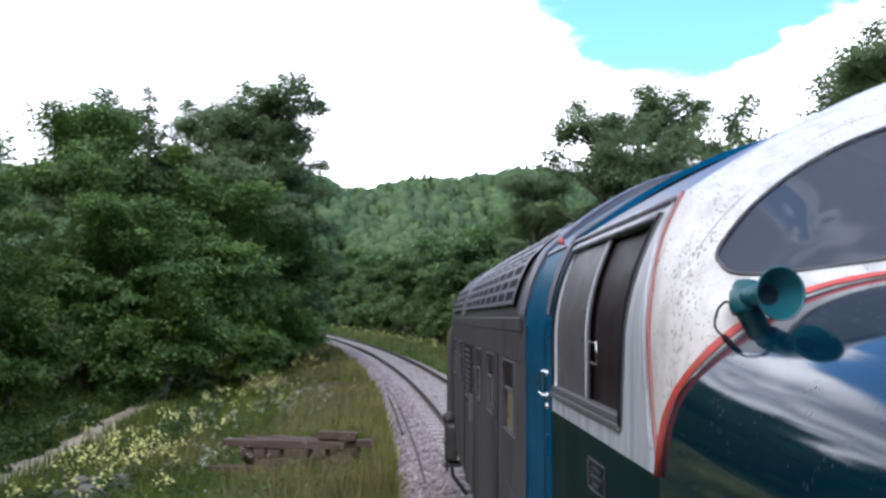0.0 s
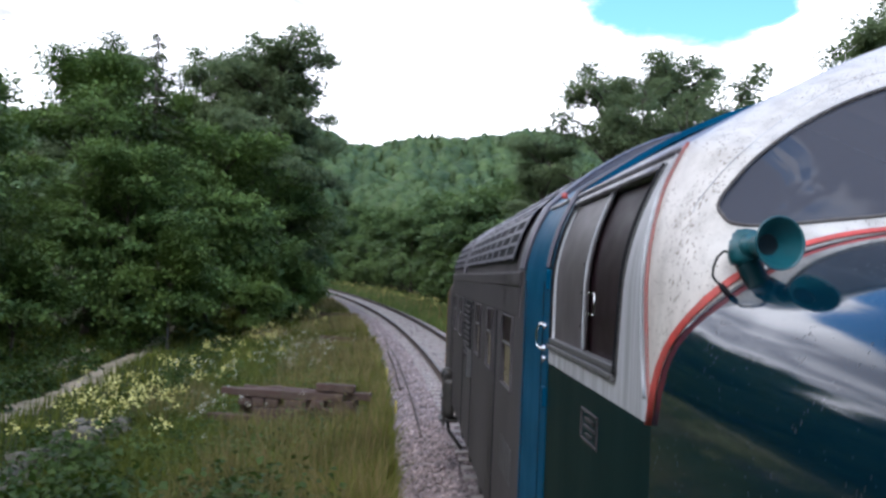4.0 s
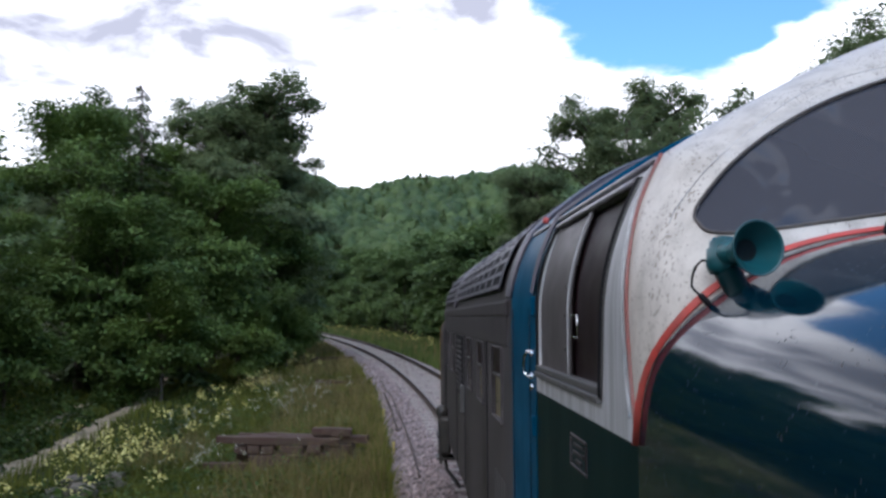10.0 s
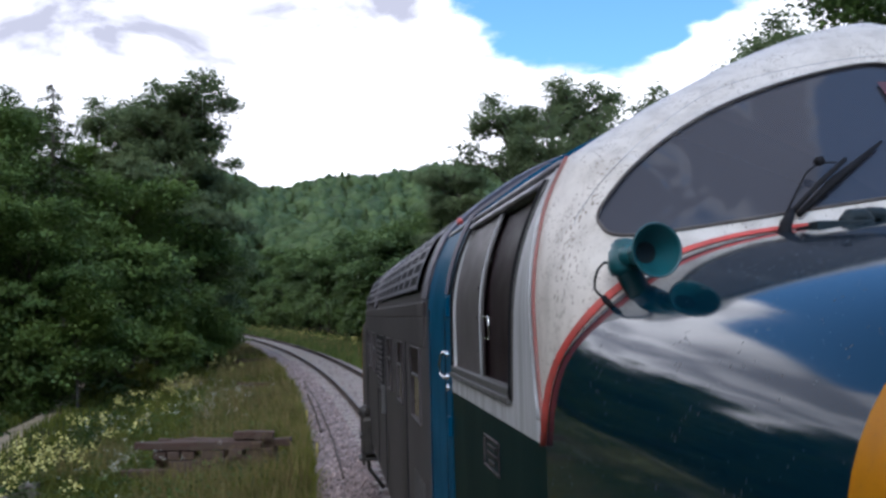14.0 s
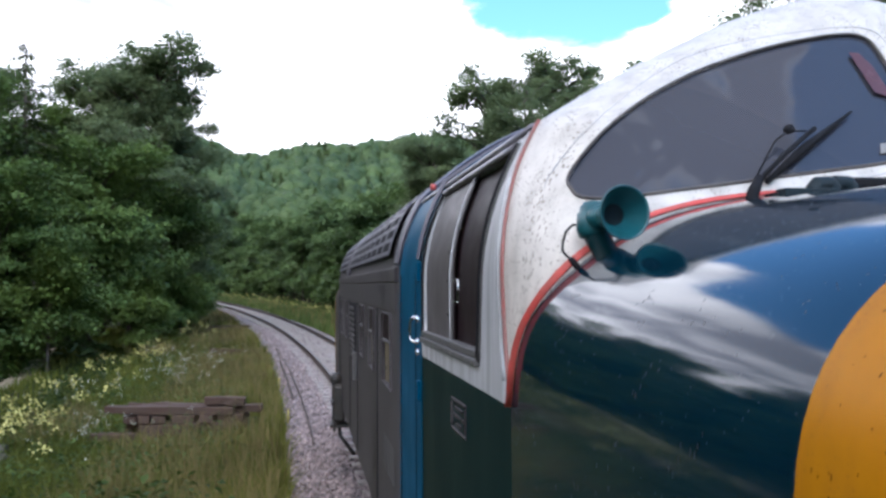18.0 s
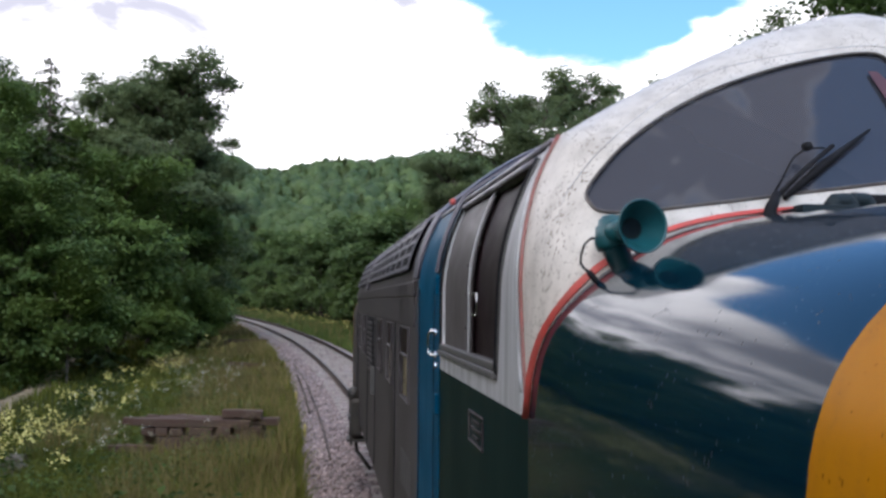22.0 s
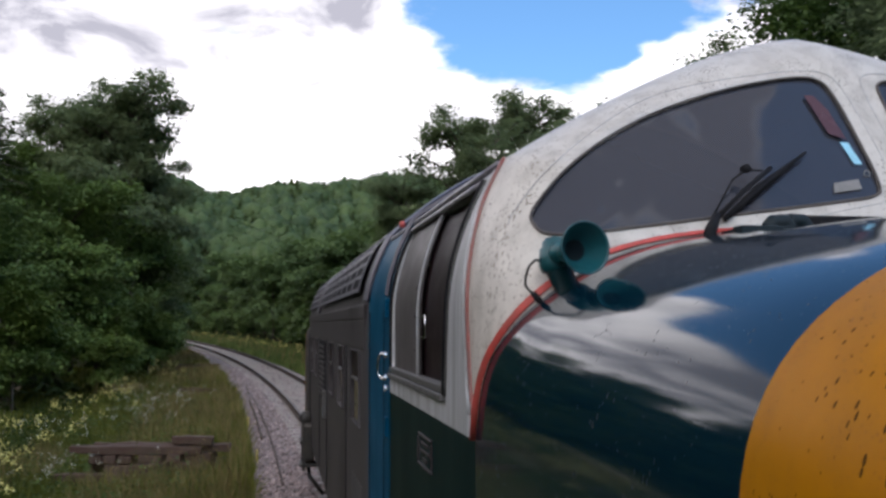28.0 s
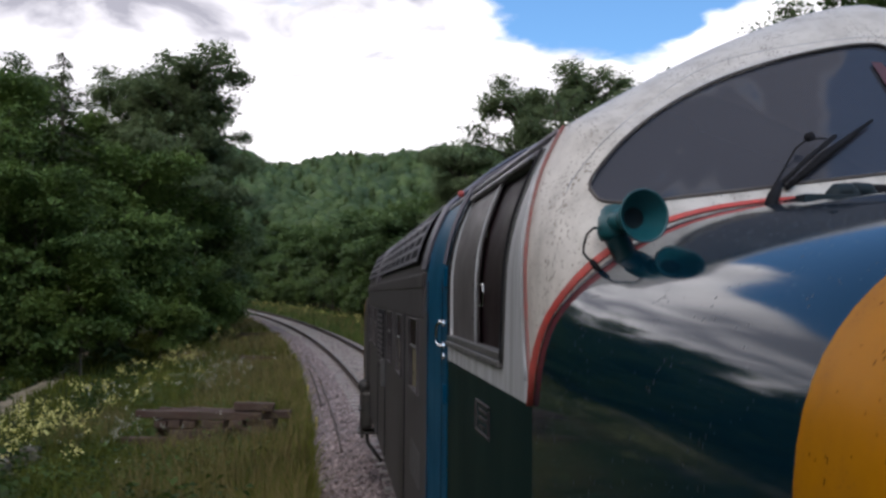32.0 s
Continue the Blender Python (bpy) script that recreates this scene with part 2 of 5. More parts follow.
M_BLUE = speckled("gloss_blue_paint", (0.001, 0.013, 0.024), (0.012, 0.012, 0.012), 46, 0.24, 0.07, 0.0, 0.03, 0.50, 0.002)
M_TEAL = material("dark_teal_paint", (0.002, 0.015, 0.018), 0.34, 0, (0.004, 0.013, 0.013), 2.5, 0.5, 30, 0.03, 0.0, spec=0.35, ior=1.12, stretch=(1, 1, 0.3))
M_DOOR = material("bright_blue_door_paint", (0.001, 0.062, 0.128), 0.4, 0, (0.002, 0.03, 0.06), 3, 0.5, 40, 0.03, 0.0, spec=0.3, ior=1.15)
M_BODY = material("dirty_body_paint", (0.017, 0.014, 0.017), 0.46, 0, (0.088, 0.080, 0.082), 4.0, 0.9, 30, 0.05, 0.0, 0.12, spec=0.4, ior=1.18, span=(0.48, 0.84), stretch=(1, 1.5, 0.16))
M_ROOF = material("grimy_roof_paint", (0.062, 0.062, 0.086), 0.42, 0, (0.11, 0.095, 0.10), 1.5, 0.8, 20, 0.06)
M_LILAC = material("dull_lilac_trim", (0.21, 0.20, 0.225), 0.35, 0.3, (0.10, 0.09, 0.10), 8, 0.7, 40)
M_SEAL = material("aged_grey_rubber", (0.060, 0.052, 0.052), 0.7, 0, (0.12, 0.11, 0.10), 12, 0.8, spec=0.2)
M_WHITE = speckled("white_cab_paint", (0.55, 0.515, 0.47), (0.13, 0.10, 0.075), 68, 0.35, 0.40, 0.0, dust=0.95)
M_GREY = material("pale_grey_paint", (0.46, 0.47, 0.49), 0.4, 0, (0.17, 0.165, 0.16), 7.0, 0.8, 30, 0.03, stretch=(1, 2.5, 0.14))
M_RED = material("red_lining", (0.54, 0.066, 0.052), 0.45, 0, (0.25, 0.07, 0.06), 14, 0.7)
M_FADED = material("faded_red_lining", (0.23, 0.062, 0.052), 0.5, 0, (0.17, 0.09, 0.08), 12, 0.9)
M_YELLOW = speckled("yellow_nose_panel", (0.35, 0.140, 0.001), (0.07, 0.03, 0.004), 48, 0.30, 0.36, 0.0, 0.06, 0.08, 0.01, dust=0.5)
M_RUBBER = material("black_rubber", (0.009, 0.009, 0.011), 0.7, 0, (0.022, 0.022, 0.024), 12, 0.6, spec=0.08)
M_FRAME = material("dull_alloy_frame", (0.075, 0.070, 0.070), 0.5, 0.2, (0.10, 0.10, 0.10), 9, 0.7, 40)
M_CHROME = material("chrome", (0.75, 0.75, 0.76), 0.14, 1.0, (0.4, 0.4, 0.4), 20, 0.3)
M_HORN = material("teal_horn_paint", (0.006, 0.078, 0.092), 0.38, 0, (0.006, 0.045, 0.055), 14, 0.8, 70, 0.1)
M_BLACK = material("oily_black_steel", (0.020, 0.019, 0.018), 0.55, 0.2, (0.06, 0.05, 0.04), 6, 0.7, 30, 0.2)
M_INSIDE = material("maroon_cab_lining", (0.060, 0.018, 0.024), 0.7, 0, (0.07, 0.035, 0.04), 5, 0.6)
M_COACH = material("dark_maroon_coach_paint", (0.045, 0.012, 0.012), 0.4, 0, (0.03, 0.02, 0.018), 3, 0.6)
# rust and worn steel, both darkened to include the shadow on the rail sides
M_STEEL = material("rail_steel_rusty_shaded", (0.062, 0.040, 0.030), 0.75, 0.1, (0.036, 0.025, 0.020), 5, 0.8, 40, 0.2)
M_RAILTOP = material("rail_head_worn_shaded", (0.115, 0.095, 0.085), 0.55, 0.3, (0.085, 0.068, 0.058), 4, 0.6)
M_SLEEPER = material("weathered_concrete_sleeper", (0.27, 0.235, 0.215), 0.85, 0, (0.25, 0.22, 0.20), 5, 0.8, 40, 0.3)
M_BALLAST = material("ballast_bed", (0.235, 0.186, 0.176), 0.9, 0, (0.12, 0.092, 0.088), 9, 0.9, 34, 1.0)
M_STONE = material("ballast_stone", (0.300, 0.236, 0.226), 0.9, 0, (0.12, 0.096, 0.1), 3, 0.9, 30, 0.2)
M_PEG = material("weathered_yellow_peg_paint", (0.50, 0.40, 0.09), 0.8, 0, (0.22, 0.17, 0.08), 20, 0.6)
M_TIMBER = material("old_sleeper_timber", (0.066, 0.032, 0.021), 0.9, 0, (0.105, 0.088, 0.066), 4, 0.5, 50, 0.5, stretch=(0.4, 5, 5))
M_RUBBLE = material("wall_stone", (0.15, 0.122, 0.10), 0.9, 0, (0.06, 0.07, 0.035), 4, 0.9, 26, 0.6)
M_DIRT = material("pale_dirt", (0.34, 0.265, 0.180), 0.95, 0, (0.14, 0.12, 0.065), 1.2, 0.9, 12, 0.6)
M_GROUND = material("grassy_earth", (0.030, 0.040, 0.014), 0.95, 0, (0.050, 0.046, 0.022), 0.25, 0.9, 5, 0.6, spec=0.05)
M_BARK = material("bark", (0.085, 0.070, 0.055), 0.9, 0, (0.045, 0.04, 0.032), 6, 0.8, 40, 0.6, stretch=(1, 1, 0.3))
M_LEAF = leafy("broad_leaves", (0.027, 0.061, 0.018), (0.173, 0.262, 0.063), 0.75, 0.34, 0.55, 0.22)
# these two greens are lightened to carry the haze of distance in their colour
M_EDGE = leafy("hazed_edge_leaves", (0.041, 0.079, 0.031), (0.168, 0.246, 0.072), 0.2, 0.4, 0.55, 0.35)
M_LEAF_B = leafy("hazed_birch_leaves", (0.085, 0.125, 0.066), (0.215, 0.275, 0.130), 0.6, 0.58, 0.55, 0.25)
M_LEAF_L = leafy("light_green_leaves", (0.028, 0.062, 0.014), (0.168, 0.240, 0.050), 0.7, 0.32, 0.55, 0.25)
M_NEEDLE = leafy("dark_needles", (0.028, 0.052, 0.016), (0.070, 0.105, 0.029), 0.4, 0.2)
M_HILL = leafy("hill_canopy", (0.044, 0.085, 0.037), (0.136, 0.202, 0.068), 0.09, 0.32, 0.6, 0.25)
M_WEED = leafy("weed_leaves", (0.017, 0.039, 0.006), (0.060, 0.098, 0.015), 0.5, 0.4)
M_GRASS = leafy("verge_grass", (0.022, 0.046, 0.004), (0.150, 0.156, 0.022), 0.5, 0.25, 0.7)
M_FARGRASS = leafy("far_verge_grass", (0.036, 0.066, 0.014), (0.116, 0.150, 0.036), 0.3, 0.25, 0.7)
M_STRAW = leafy("dry_grass_heads", (0.111, 0.083, 0.031), (0.255, 0.200, 0.081), 0.5, 0.25, 0.8)
M_CREAM = leafy("cream_flower_plumes", (0.44, 0.40, 0.10), (0.70, 0.64, 0.25), 0.8, 0.2, 0.8)
M_FLOWER = leafy("white_flowers", (0.46, 0.46, 0.36), (0.70, 0.70, 0.58), 0.8, 0.2, 0.8)


def glass(name, tint, rough=0.02, see=0.5, spec=0.9):
    """A pane: part see-through, part mirror-like gloss over a dark tint."""
    m = bpy.data.materials.new(name)
    m.use_nodes = True
    nt = m.node_tree
    N, L = nt.nodes.new, nt.links.new
    b, out = nt.nodes["Principled BSDF"], nt.nodes["Material Output"]
    b.inputs["Base Color"].default_value = (*tint, 1)
    b.inputs["Specular IOR Level"].default_value = spec
    n, r = N("ShaderNodeTexNoise"), N("ShaderNodeMapRange")
    n.inputs["Scale"].default_value = 3.0
    r.inputs[3].default_value, r.inputs[4].default_value = rough, rough * 2 + 0.01
    L(n.outputs["Fac"], r.inputs[0]); L(r.outputs[0], b.inputs["Roughness"])
    t, ms = N("ShaderNodeBsdfTransparent"), N("ShaderNodeMixShader")
    ms.inputs[0].default_value = see
    L(b.outputs[0], ms.inputs[1]); L(t.outputs[0], ms.inputs[2]); L(ms.outputs[0], out.inputs[0])
    return m


M_SCREEN = glass("windscreen_glass", (0.036, 0.039, 0.050), 0.006, 0.06, 0.46)
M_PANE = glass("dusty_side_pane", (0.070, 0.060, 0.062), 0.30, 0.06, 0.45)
# near-black maroon tint puts the shade of the interior into the pane
M_FRONT = glass("maroon_shade_pane", (0.012, 0.004, 0.006), 0.30, 0.22, 0.25)
# warm tint paints the lit engine-room lining into the glass itself
M_WINDOW = glass("lining_tinted_window_glass", (0.20, 0.165, 0.095), 0.2, 0.1)
M_RED_PATCH = material("dull_red_patch", (0.075, 0.030, 0.032), 0.25, 0, (0.08, 0.03, 0.03), 9, 0.8)
M_PAPER = material("faded_paper", (0.22, 0.21, 0.20), 0.6, 0, (0.12, 0.12, 0.12), 12, 0.8)
M_CATCH = material("dark_slate_casting", (0.014, 0.024, 0.030), 0.5, 0, (0.022, 0.028, 0.032), 14, 0.7, 50, 0.1, spec=0.1)
M_STICKER = material("pale_blue_sticker", (0.30, 0.62, 0.78), 0.5)


# ---- mesh helpers ----
def part(name, bm, mat, parent=None, label="", smooth=False, bevel=0.0):
    me = bpy.data.meshes.new(name)
    bm.normal_update()
    bm.to_mesh(me)
    bm.free()
    me.materials.append(mat)
    if smooth:
        me.polygons.foreach_set("use_smooth", [True] * len(me.polygons))
    ob = new(name, me)
    if parent is not None:
        ob.parent = parent
    if label:
        ob["label"] = label
    if bevel:
        md = ob.modifiers.new("bevel", "BEVEL")
        md.width, md.segments, md.limit_method = bevel, 2, "ANGLE"
    return ob


def raw(name, verts, faces, mat, parent=None, label="", smooth=False):
    """A mesh object from numpy arrays: verts (n, 3), faces (m, 3 or 4)."""
    verts, faces = np.asarray(verts, np.float32), np.asarray(faces, np.int32)
    me = bpy.data.meshes.new(name)
    k = faces.shape[1]
    me.vertices.add(len(verts)); me.vertices.foreach_set("co", verts.ravel())
    me.loops.add(faces.size); me.loops.foreach_set("vertex_index", faces.ravel())
    me.polygons.add(len(faces))
    me.polygons.foreach_set("loop_start", np.arange(0, faces.size, k, dtype=np.int32))
    me.polygons.foreach_set("loop_total", np.full(len(faces), k, np.int32))
    me.update(calc_edges=True)
    me.validate()
    me.materials.append(mat)
    if smooth:
        me.polygons.foreach_set("use_smooth", [True] * len(faces))
    ob = new(name, me)
    if parent is not None:
        ob.parent = parent
    if label:
        ob["label"] = label
    return ob


def thing(name, label, category, group="", at=(0, 0, 0), kind=""):
    ob = new(name)
    ob.location = at
    ob.empty_display_size = 0.3
    return tagged(ob, label, category, group, kind)


def box(bm, x0, x1, y0, y1, z0, z1):
    v = [bm.verts.new(p) for p in ((x0, y0, z0), (x1, y0, z0), (x1, y1, z0), (x0, y1, z0), (x0, y0, z1), (x1, y0, z1), (x1, y1, z1), (x0, y1, z1))]
    for f in ((3, 2, 1, 0), (4, 5, 6, 7), (0, 1, 5, 4), (1, 2, 6, 5), (2, 3, 7, 6), (3, 0, 4, 7)):
        bm.faces.new([v[i] for i in f])
    return v


def boxed(name, x0, x1, y0, y1, z0, z1, mat, parent, label="", bevel=0.008):
    bm = bmesh.new()
    box(bm, x0, x1, y0, y1, z0, z1)
    return part(name, bm, mat, parent, label, False, bevel)


def tube(bm, pts, radius, sides=8, flat=1.0, taper=None):
    """A tube along points; flat squashes it, taper gives radii."""
    pts = [Vector(p) for p in pts]
    rings = []
    for i, p in enumerate(pts):
        d = (pts[min(i + 1, len(pts) - 1)] - pts[max(i - 1, 0)]).normalized()
        a = d.cross(Vector((0, 0, 1)))
        if a.length < 0.05:
            a = d.cross(Vector((0, 1, 0)))
        a.normalize()
        b = d.cross(a).normalized()
        r = taper[i] if taper else radius
        rings.append([bm.verts.new(p + a * math.cos(k * math.tau / sides) * r * flat + b * math.sin(k * math.tau / sides) * r) for k in range(sides)])
    for q, w in zip(rings, rings[1:]):
        for k in range(sides):
            bm.faces.new((q[k], q[(k + 1) % sides], w[(k + 1) % sides], w[k]))
    bm.faces.new(rings[0][::-1])
    bm.faces.new(rings[-1])


def lathe(bm, prof, m, sides=24):
    """A turned shape about the local y axis: prof of (y, radius), placed by m."""
    rings = [[bm.verts.new(m @ Vector((r * math.cos(k * math.tau / sides), y, r * math.sin(k * math.tau / sides)))) for k in range(sides)] for y, r in prof]
    for q, w in zip(rings, rings[1:]):
        for k in range(sides):
            bm.faces.new((q[k], q[(k + 1) % sides], w[(k + 1) % sides], w[k]))
    return rings


# ---- the lie of the land ----
TRACK_X, TRACK_Y, TRACK_R = -417.8, 6.9, 420.0  # the curve's centre and radius


def track_at(s, off=0.0):
    """The place s metres along the curve from beside the cab, off metres outwards, and the heading."""
    a = s / TRACK_R
    r = TRACK_R + off
    return TRACK_X + r * math.cos(a), TRACK_Y + r * math.sin(a), a


def climb(y):
    """Height gained by the line ahead of the locomotive: it begins to climb at about 1 in 70."""
    u = np.asarray(y, float) - 16.0
    return 0.0142 * (np.sqrt(u * u + 30.0) + u) / 2


def off_track(x, y):
    """Metres outwards (to the right) from the track's centre line, for arrays."""
    return np.hypot(x - TRACK_X, y - TRACK_Y) - TRACK_R


def road_x(y):
    """The dirt track's middle."""
    return -9.5 - 0.0030 * (np.asarray(y, float) - 18) ** 2


def ease(v, a, b):
    t = np.clip((v - a) / (b - a), 0, 1)
    return t * t * (3 - 2 * t)


def ridge(az):
    """Height over distance of the bare hill's skyline by bearing (radians, right of ahead)."""
    return 0.107 + 0.020 * ease(az, -0.1, 0.26) + 0.012 * ease(-az, 0.12, 0.4) + 0.002 * np.sin(az * 23) + 0.0025 * np.sin(az * 57 + 1)


def land(x, y):
    """Ground height, for arrays."""
    x, y = np.asarray(x, float), np.asarray(y, float)
    o = off_track(x, y)
    z = climb(np.clip(y, -40, 260)) - 0.42 - 0.25 * ease(-o, 2.3, 5.0) - 0.05 * ease(o, 2.3, 4.5)
    z += 0.06 * np.sin(x * 0.9 + 1.3 * np.sin(y * 0.31)) * np.sin(y * 0.55) * ease(np.abs(o), 3, 6)
    # bank beyond the dirt track
    z += 4.5 * ease(road_x(np.clip(y, -20, 80)) - 1.8 - x, 0, 16) * ease(y, -40, 0)
    # low bank outside the curve
    z += 1.6 * ease(o, 7, 22)
    # hill all round the valley
    r, az = np.hypot(x, y), np.arctan2(x, y)
    top = 420 * ridge(np.clip(az, -0.9, 0.9))
    k = ease(r, 120, 430)
    z += top * k * (1 - 0.25 * (1 - k)) * ease(np.abs(o), 6, 60)
    z += 1.2 * np.sin(x * 0.045) * np.sin(y * 0.038 + 0.7) * ease(r, 130, 220)
    return z


def make_ground():
    ang = np.concatenate([np.linspace(-0.75, 0.75, 150), np.linspace(0.75, math.tau - 0.75, 60)[1:-1]])
    rad = np.concatenate([np.linspace(1.0, 90, 110), np.geomspace(92, 520, 60), [700, 1000, 1500, 2400]])
    A, R = np.meshgrid(ang, rad)
    X, Y = R * np.sin(A), R * np.cos(A)
    V = np.stack([X, Y, land(X, Y)], -1).reshape(-1, 3)
    n = len(ang)
    i, j = np.meshgrid(np.arange(len(rad) - 1), np.arange(n), indexing="ij")
    F = np.stack([i * n + j, i * n + (j + 1) % n, (i + 1) * n + (j + 1) % n, (i + 1) * n + j], -1).reshape(-1, 4)[:, ::-1]
    V = np.concatenate([V, [[0, 0, float(land(0.0, 0.0))]]])
    ob = raw("ground", V, F, M_GROUND, smooth=True)
    tagged(ob, "rough grassy ground rising to a wooded hillside", "ground", kind="structure")
    bm = bmesh.new()
    bm.from_mesh(ob.data)
    bm.verts.ensure_lookup_table()
    c = bm.verts[len(V) - 1]
    for k in range(n):
        bm.faces.new((c, bm.verts[k], bm.verts[(k + 1) % n])).smooth = True
    bm.to_mesh(ob.data)
    bm.free()
    return ob


make_ground()


def make_track():
    bed = thing("track_bed", "grey-pink stone ballast railway bed on a curve", "railway track", kind="structure")
    # ballast: cross-section swept round the curve
    sec = [(-2.95, -0.66), (-2.35, -0.40), (-1.9, -0.30), (-1.5, -0.235), (-0.5, -0.22), (0.5, -0.22), (1.35, -0.232), (1.6, -0.30), (1.85, -0.42), (2.2, -0.66)]
    ss = np.concatenate([np.arange(-24, 70, 0.5), np.arange(70, 260, 2.0)])
    rng = np.random.default_rng(3)
    V = []
    for s in ss:
        for o, z in sec:
            x, y, a = track_at(s, o + rng.normal(0, 0.05) * (abs(o) > 1.8))
            V.append((x, y, z + climb(y) + rng.normal(0, 0.012)))
    n = len(sec)
    i, j = np.meshgrid(np.arange(len(ss) - 1), np.arange(n - 1), indexing="ij")
    F = np.stack([i * n + j, i * n + j + 1, (i + 1) * n + j + 1, (i + 1) * n + j], -1).reshape(-1, 4)
    raw("ballast", V, F, M_BALLAST, bed, "grey-pink crushed stone ballast", True)
    # rails
    prof = [(-0.07, -0.155), (0.07, -0.155), (0.07, -0.140), (0.012, -0.120), (0.012, -0.045), (0.036, -0.032), (0.036, -0.004), (0.028, 0.0), (-0.028, 0.0), (-0.036, -0.004), (-0.036, -0.032), (-0.012, -0.045), (-0.012, -0.120), (-0.07, -0.140)]
    for side in (-1, 1):
        bm, last = bmesh.new(), None
        top = bmesh.new()
        lt = None
        for s in np.arange(-24, 250, 1.5):
            ring, tr = [], []
            for o, z in prof:
                x, y, a = track_at(s, side * 0.753 + o)
                ring.append(bm.verts.new((x, y, z + climb(y))))
            for o in (-0.026, 0.026):
                x, y, a = track_at(s, side * 0.753 + o)
                tr.append(top.verts.new((x, y, 0.004 + climb(y))))
            if last:
                for k in range(len(ring)):
                    bm.faces.new((last[k], last[(k + 1) % len(ring)], ring[(k + 1) % len(ring)], ring[k]))
                top.faces.new((lt[0], lt[1], tr[1], tr[0]))
            last, lt = ring, tr
        rail = part("rail", bm, M_STEEL, bed, "rust-brown steel running rail")
        part("running_surface", top, M_RAILTOP, rail, "bright worn top of the rail")
    # sleepers
    bm = bmesh.new()
    box(bm, -1.26, 1.26, -0.125, 0.125, -0.20, -0.02)
    bmesh.ops.bevel(bm, geom=list(bm.edges), offset=0.012, segments=1, affect="EDGES")
    first = None
    for k in range(250):
        s = -8 + 0.703 * k
        x, y, a = track_at(s, rng.normal(0, 0.015))
        m = pose(x, y, -0.155 + climb(y) + rng.normal(0, 0.006), 0, 0, math.degrees(a) + rng.normal(0, 0.4))
        if first is None:
            first = part("sleeper", bm, M_SLEEPER, bed)
            first.matrix_basis = m
        else:
            ob = new("sleeper", first.data)
            ob.parent = bed
            ob.matrix_basis = m
    # loose stones on the shoulder and in the cribs near the line
    ico = bmesh.new()
    bmesh.ops.create_icosphere(ico, subdivisions=1, radius=1.0)
    bv = np.array([v.co[:] for v in ico.verts]); bf = np.array([[v.index for v in f.verts] for f in ico.faces])
    ico.free()
    VV, FF = [], []
    count = 15000
    for k in range(count):
        s = 4 + 46 * rng.random() ** 1.6
        o = rng.uniform(-2.45, -0.85) if rng.random() < 0.8 else rng.uniform(-0.65, 0.65)
        if k % 14 == 0:
            o = rng.uniform(-3.0, -2.2)
        x, y, a = track_at(s, o)
        z = np.interp(o, [v[0] for v in sec], [v[1] for v in sec])
        r = rng.uniform(0.018, 0.042) * (1 + 0.012 * s)
        p = bv * rng.uniform(0.6, 1.1, 3) * r
        p = p * (1 + 0.25 * rng.normal(size=(len(bv), 1)))
        ca, sa = math.cos(k), math.sin(k)
        p = p @ np.array([[ca, -sa, 0], [sa, ca, 0], [0, 0, 1]]).T
        VV.append(p + (x, y, z + climb(y) + r * 0.3)); FF.append(bf + k * len(bv))
    st = raw("ballast_stones", np.concatenate(VV), np.concatenate(FF), M_STONE, bed, "loose grey and pink ballast stones")
    st["kind"] = "stuff"
    # tint each stone by its own island
    nt = M_STONE.node_tree
    geo, hsv = nt.nodes.new("ShaderNodeNewGeometry"), nt.nodes.new("ShaderNodeHueSaturation")
    rr = nt.nodes.new("ShaderNodeMapRange")
    rr.inputs[3].default_value, rr.inputs[4].default_value = 0.45, 1.45
    b = nt.nodes["Principled BSDF"]
    old = b.inputs["Base Color"].links[0].from_socket
    nt.links.new(geo.outputs["Random Per Island"], rr.inputs[0]); nt.links.new(rr.outputs[0], hsv.inputs["Value"])
    nt.links.new(old, hsv.inputs["Color"]); nt.links.new(hsv.outputs[0], b.inputs["Base Color"])


make_track()


def make_road():
    """Two pale wheel ruts of a farm track."""
    road = thing("dirt_road", "pale two-rut dirt track with a grassy crown between", "dirt road", kind="structure")
    rng = np.random.default_rng(8)
    for c, w in ((-0.80, 1.10), (0.80, 0.95)):
        V, F = [], []
        ys = np.arange(4, 50, 0.35)
        for i, y in enumerate(ys):
            wob = 0.10 * math.sin(y * 0.7 + c)
            for k in range(7):
                f = k / 6 - 0.5
                ragged = rng.normal(0, 0.09) if k in (0, 6) else rng.normal(0, 0.02)
                x = float(road_x(y)) + c + wob + f * w * (1 + 0.3 * math.sin(y * 1.3 + c * 4)) + ragged
                V.append((x, y, float(land(x, y)) + 0.03 - (0.045 if k in (0, 6) else 0.012 * (1 - 4 * f * f)) + 0.006 * rng.normal()))
            if i:
                for k in range(6):
                    a = (i - 1) * 7 + k
                    F.append((a, a + 1, a + 8, a + 7))
        raw("wheel_rut", V, F, M_DIRT, road, "pale stony wheel rut", True)


make_road()


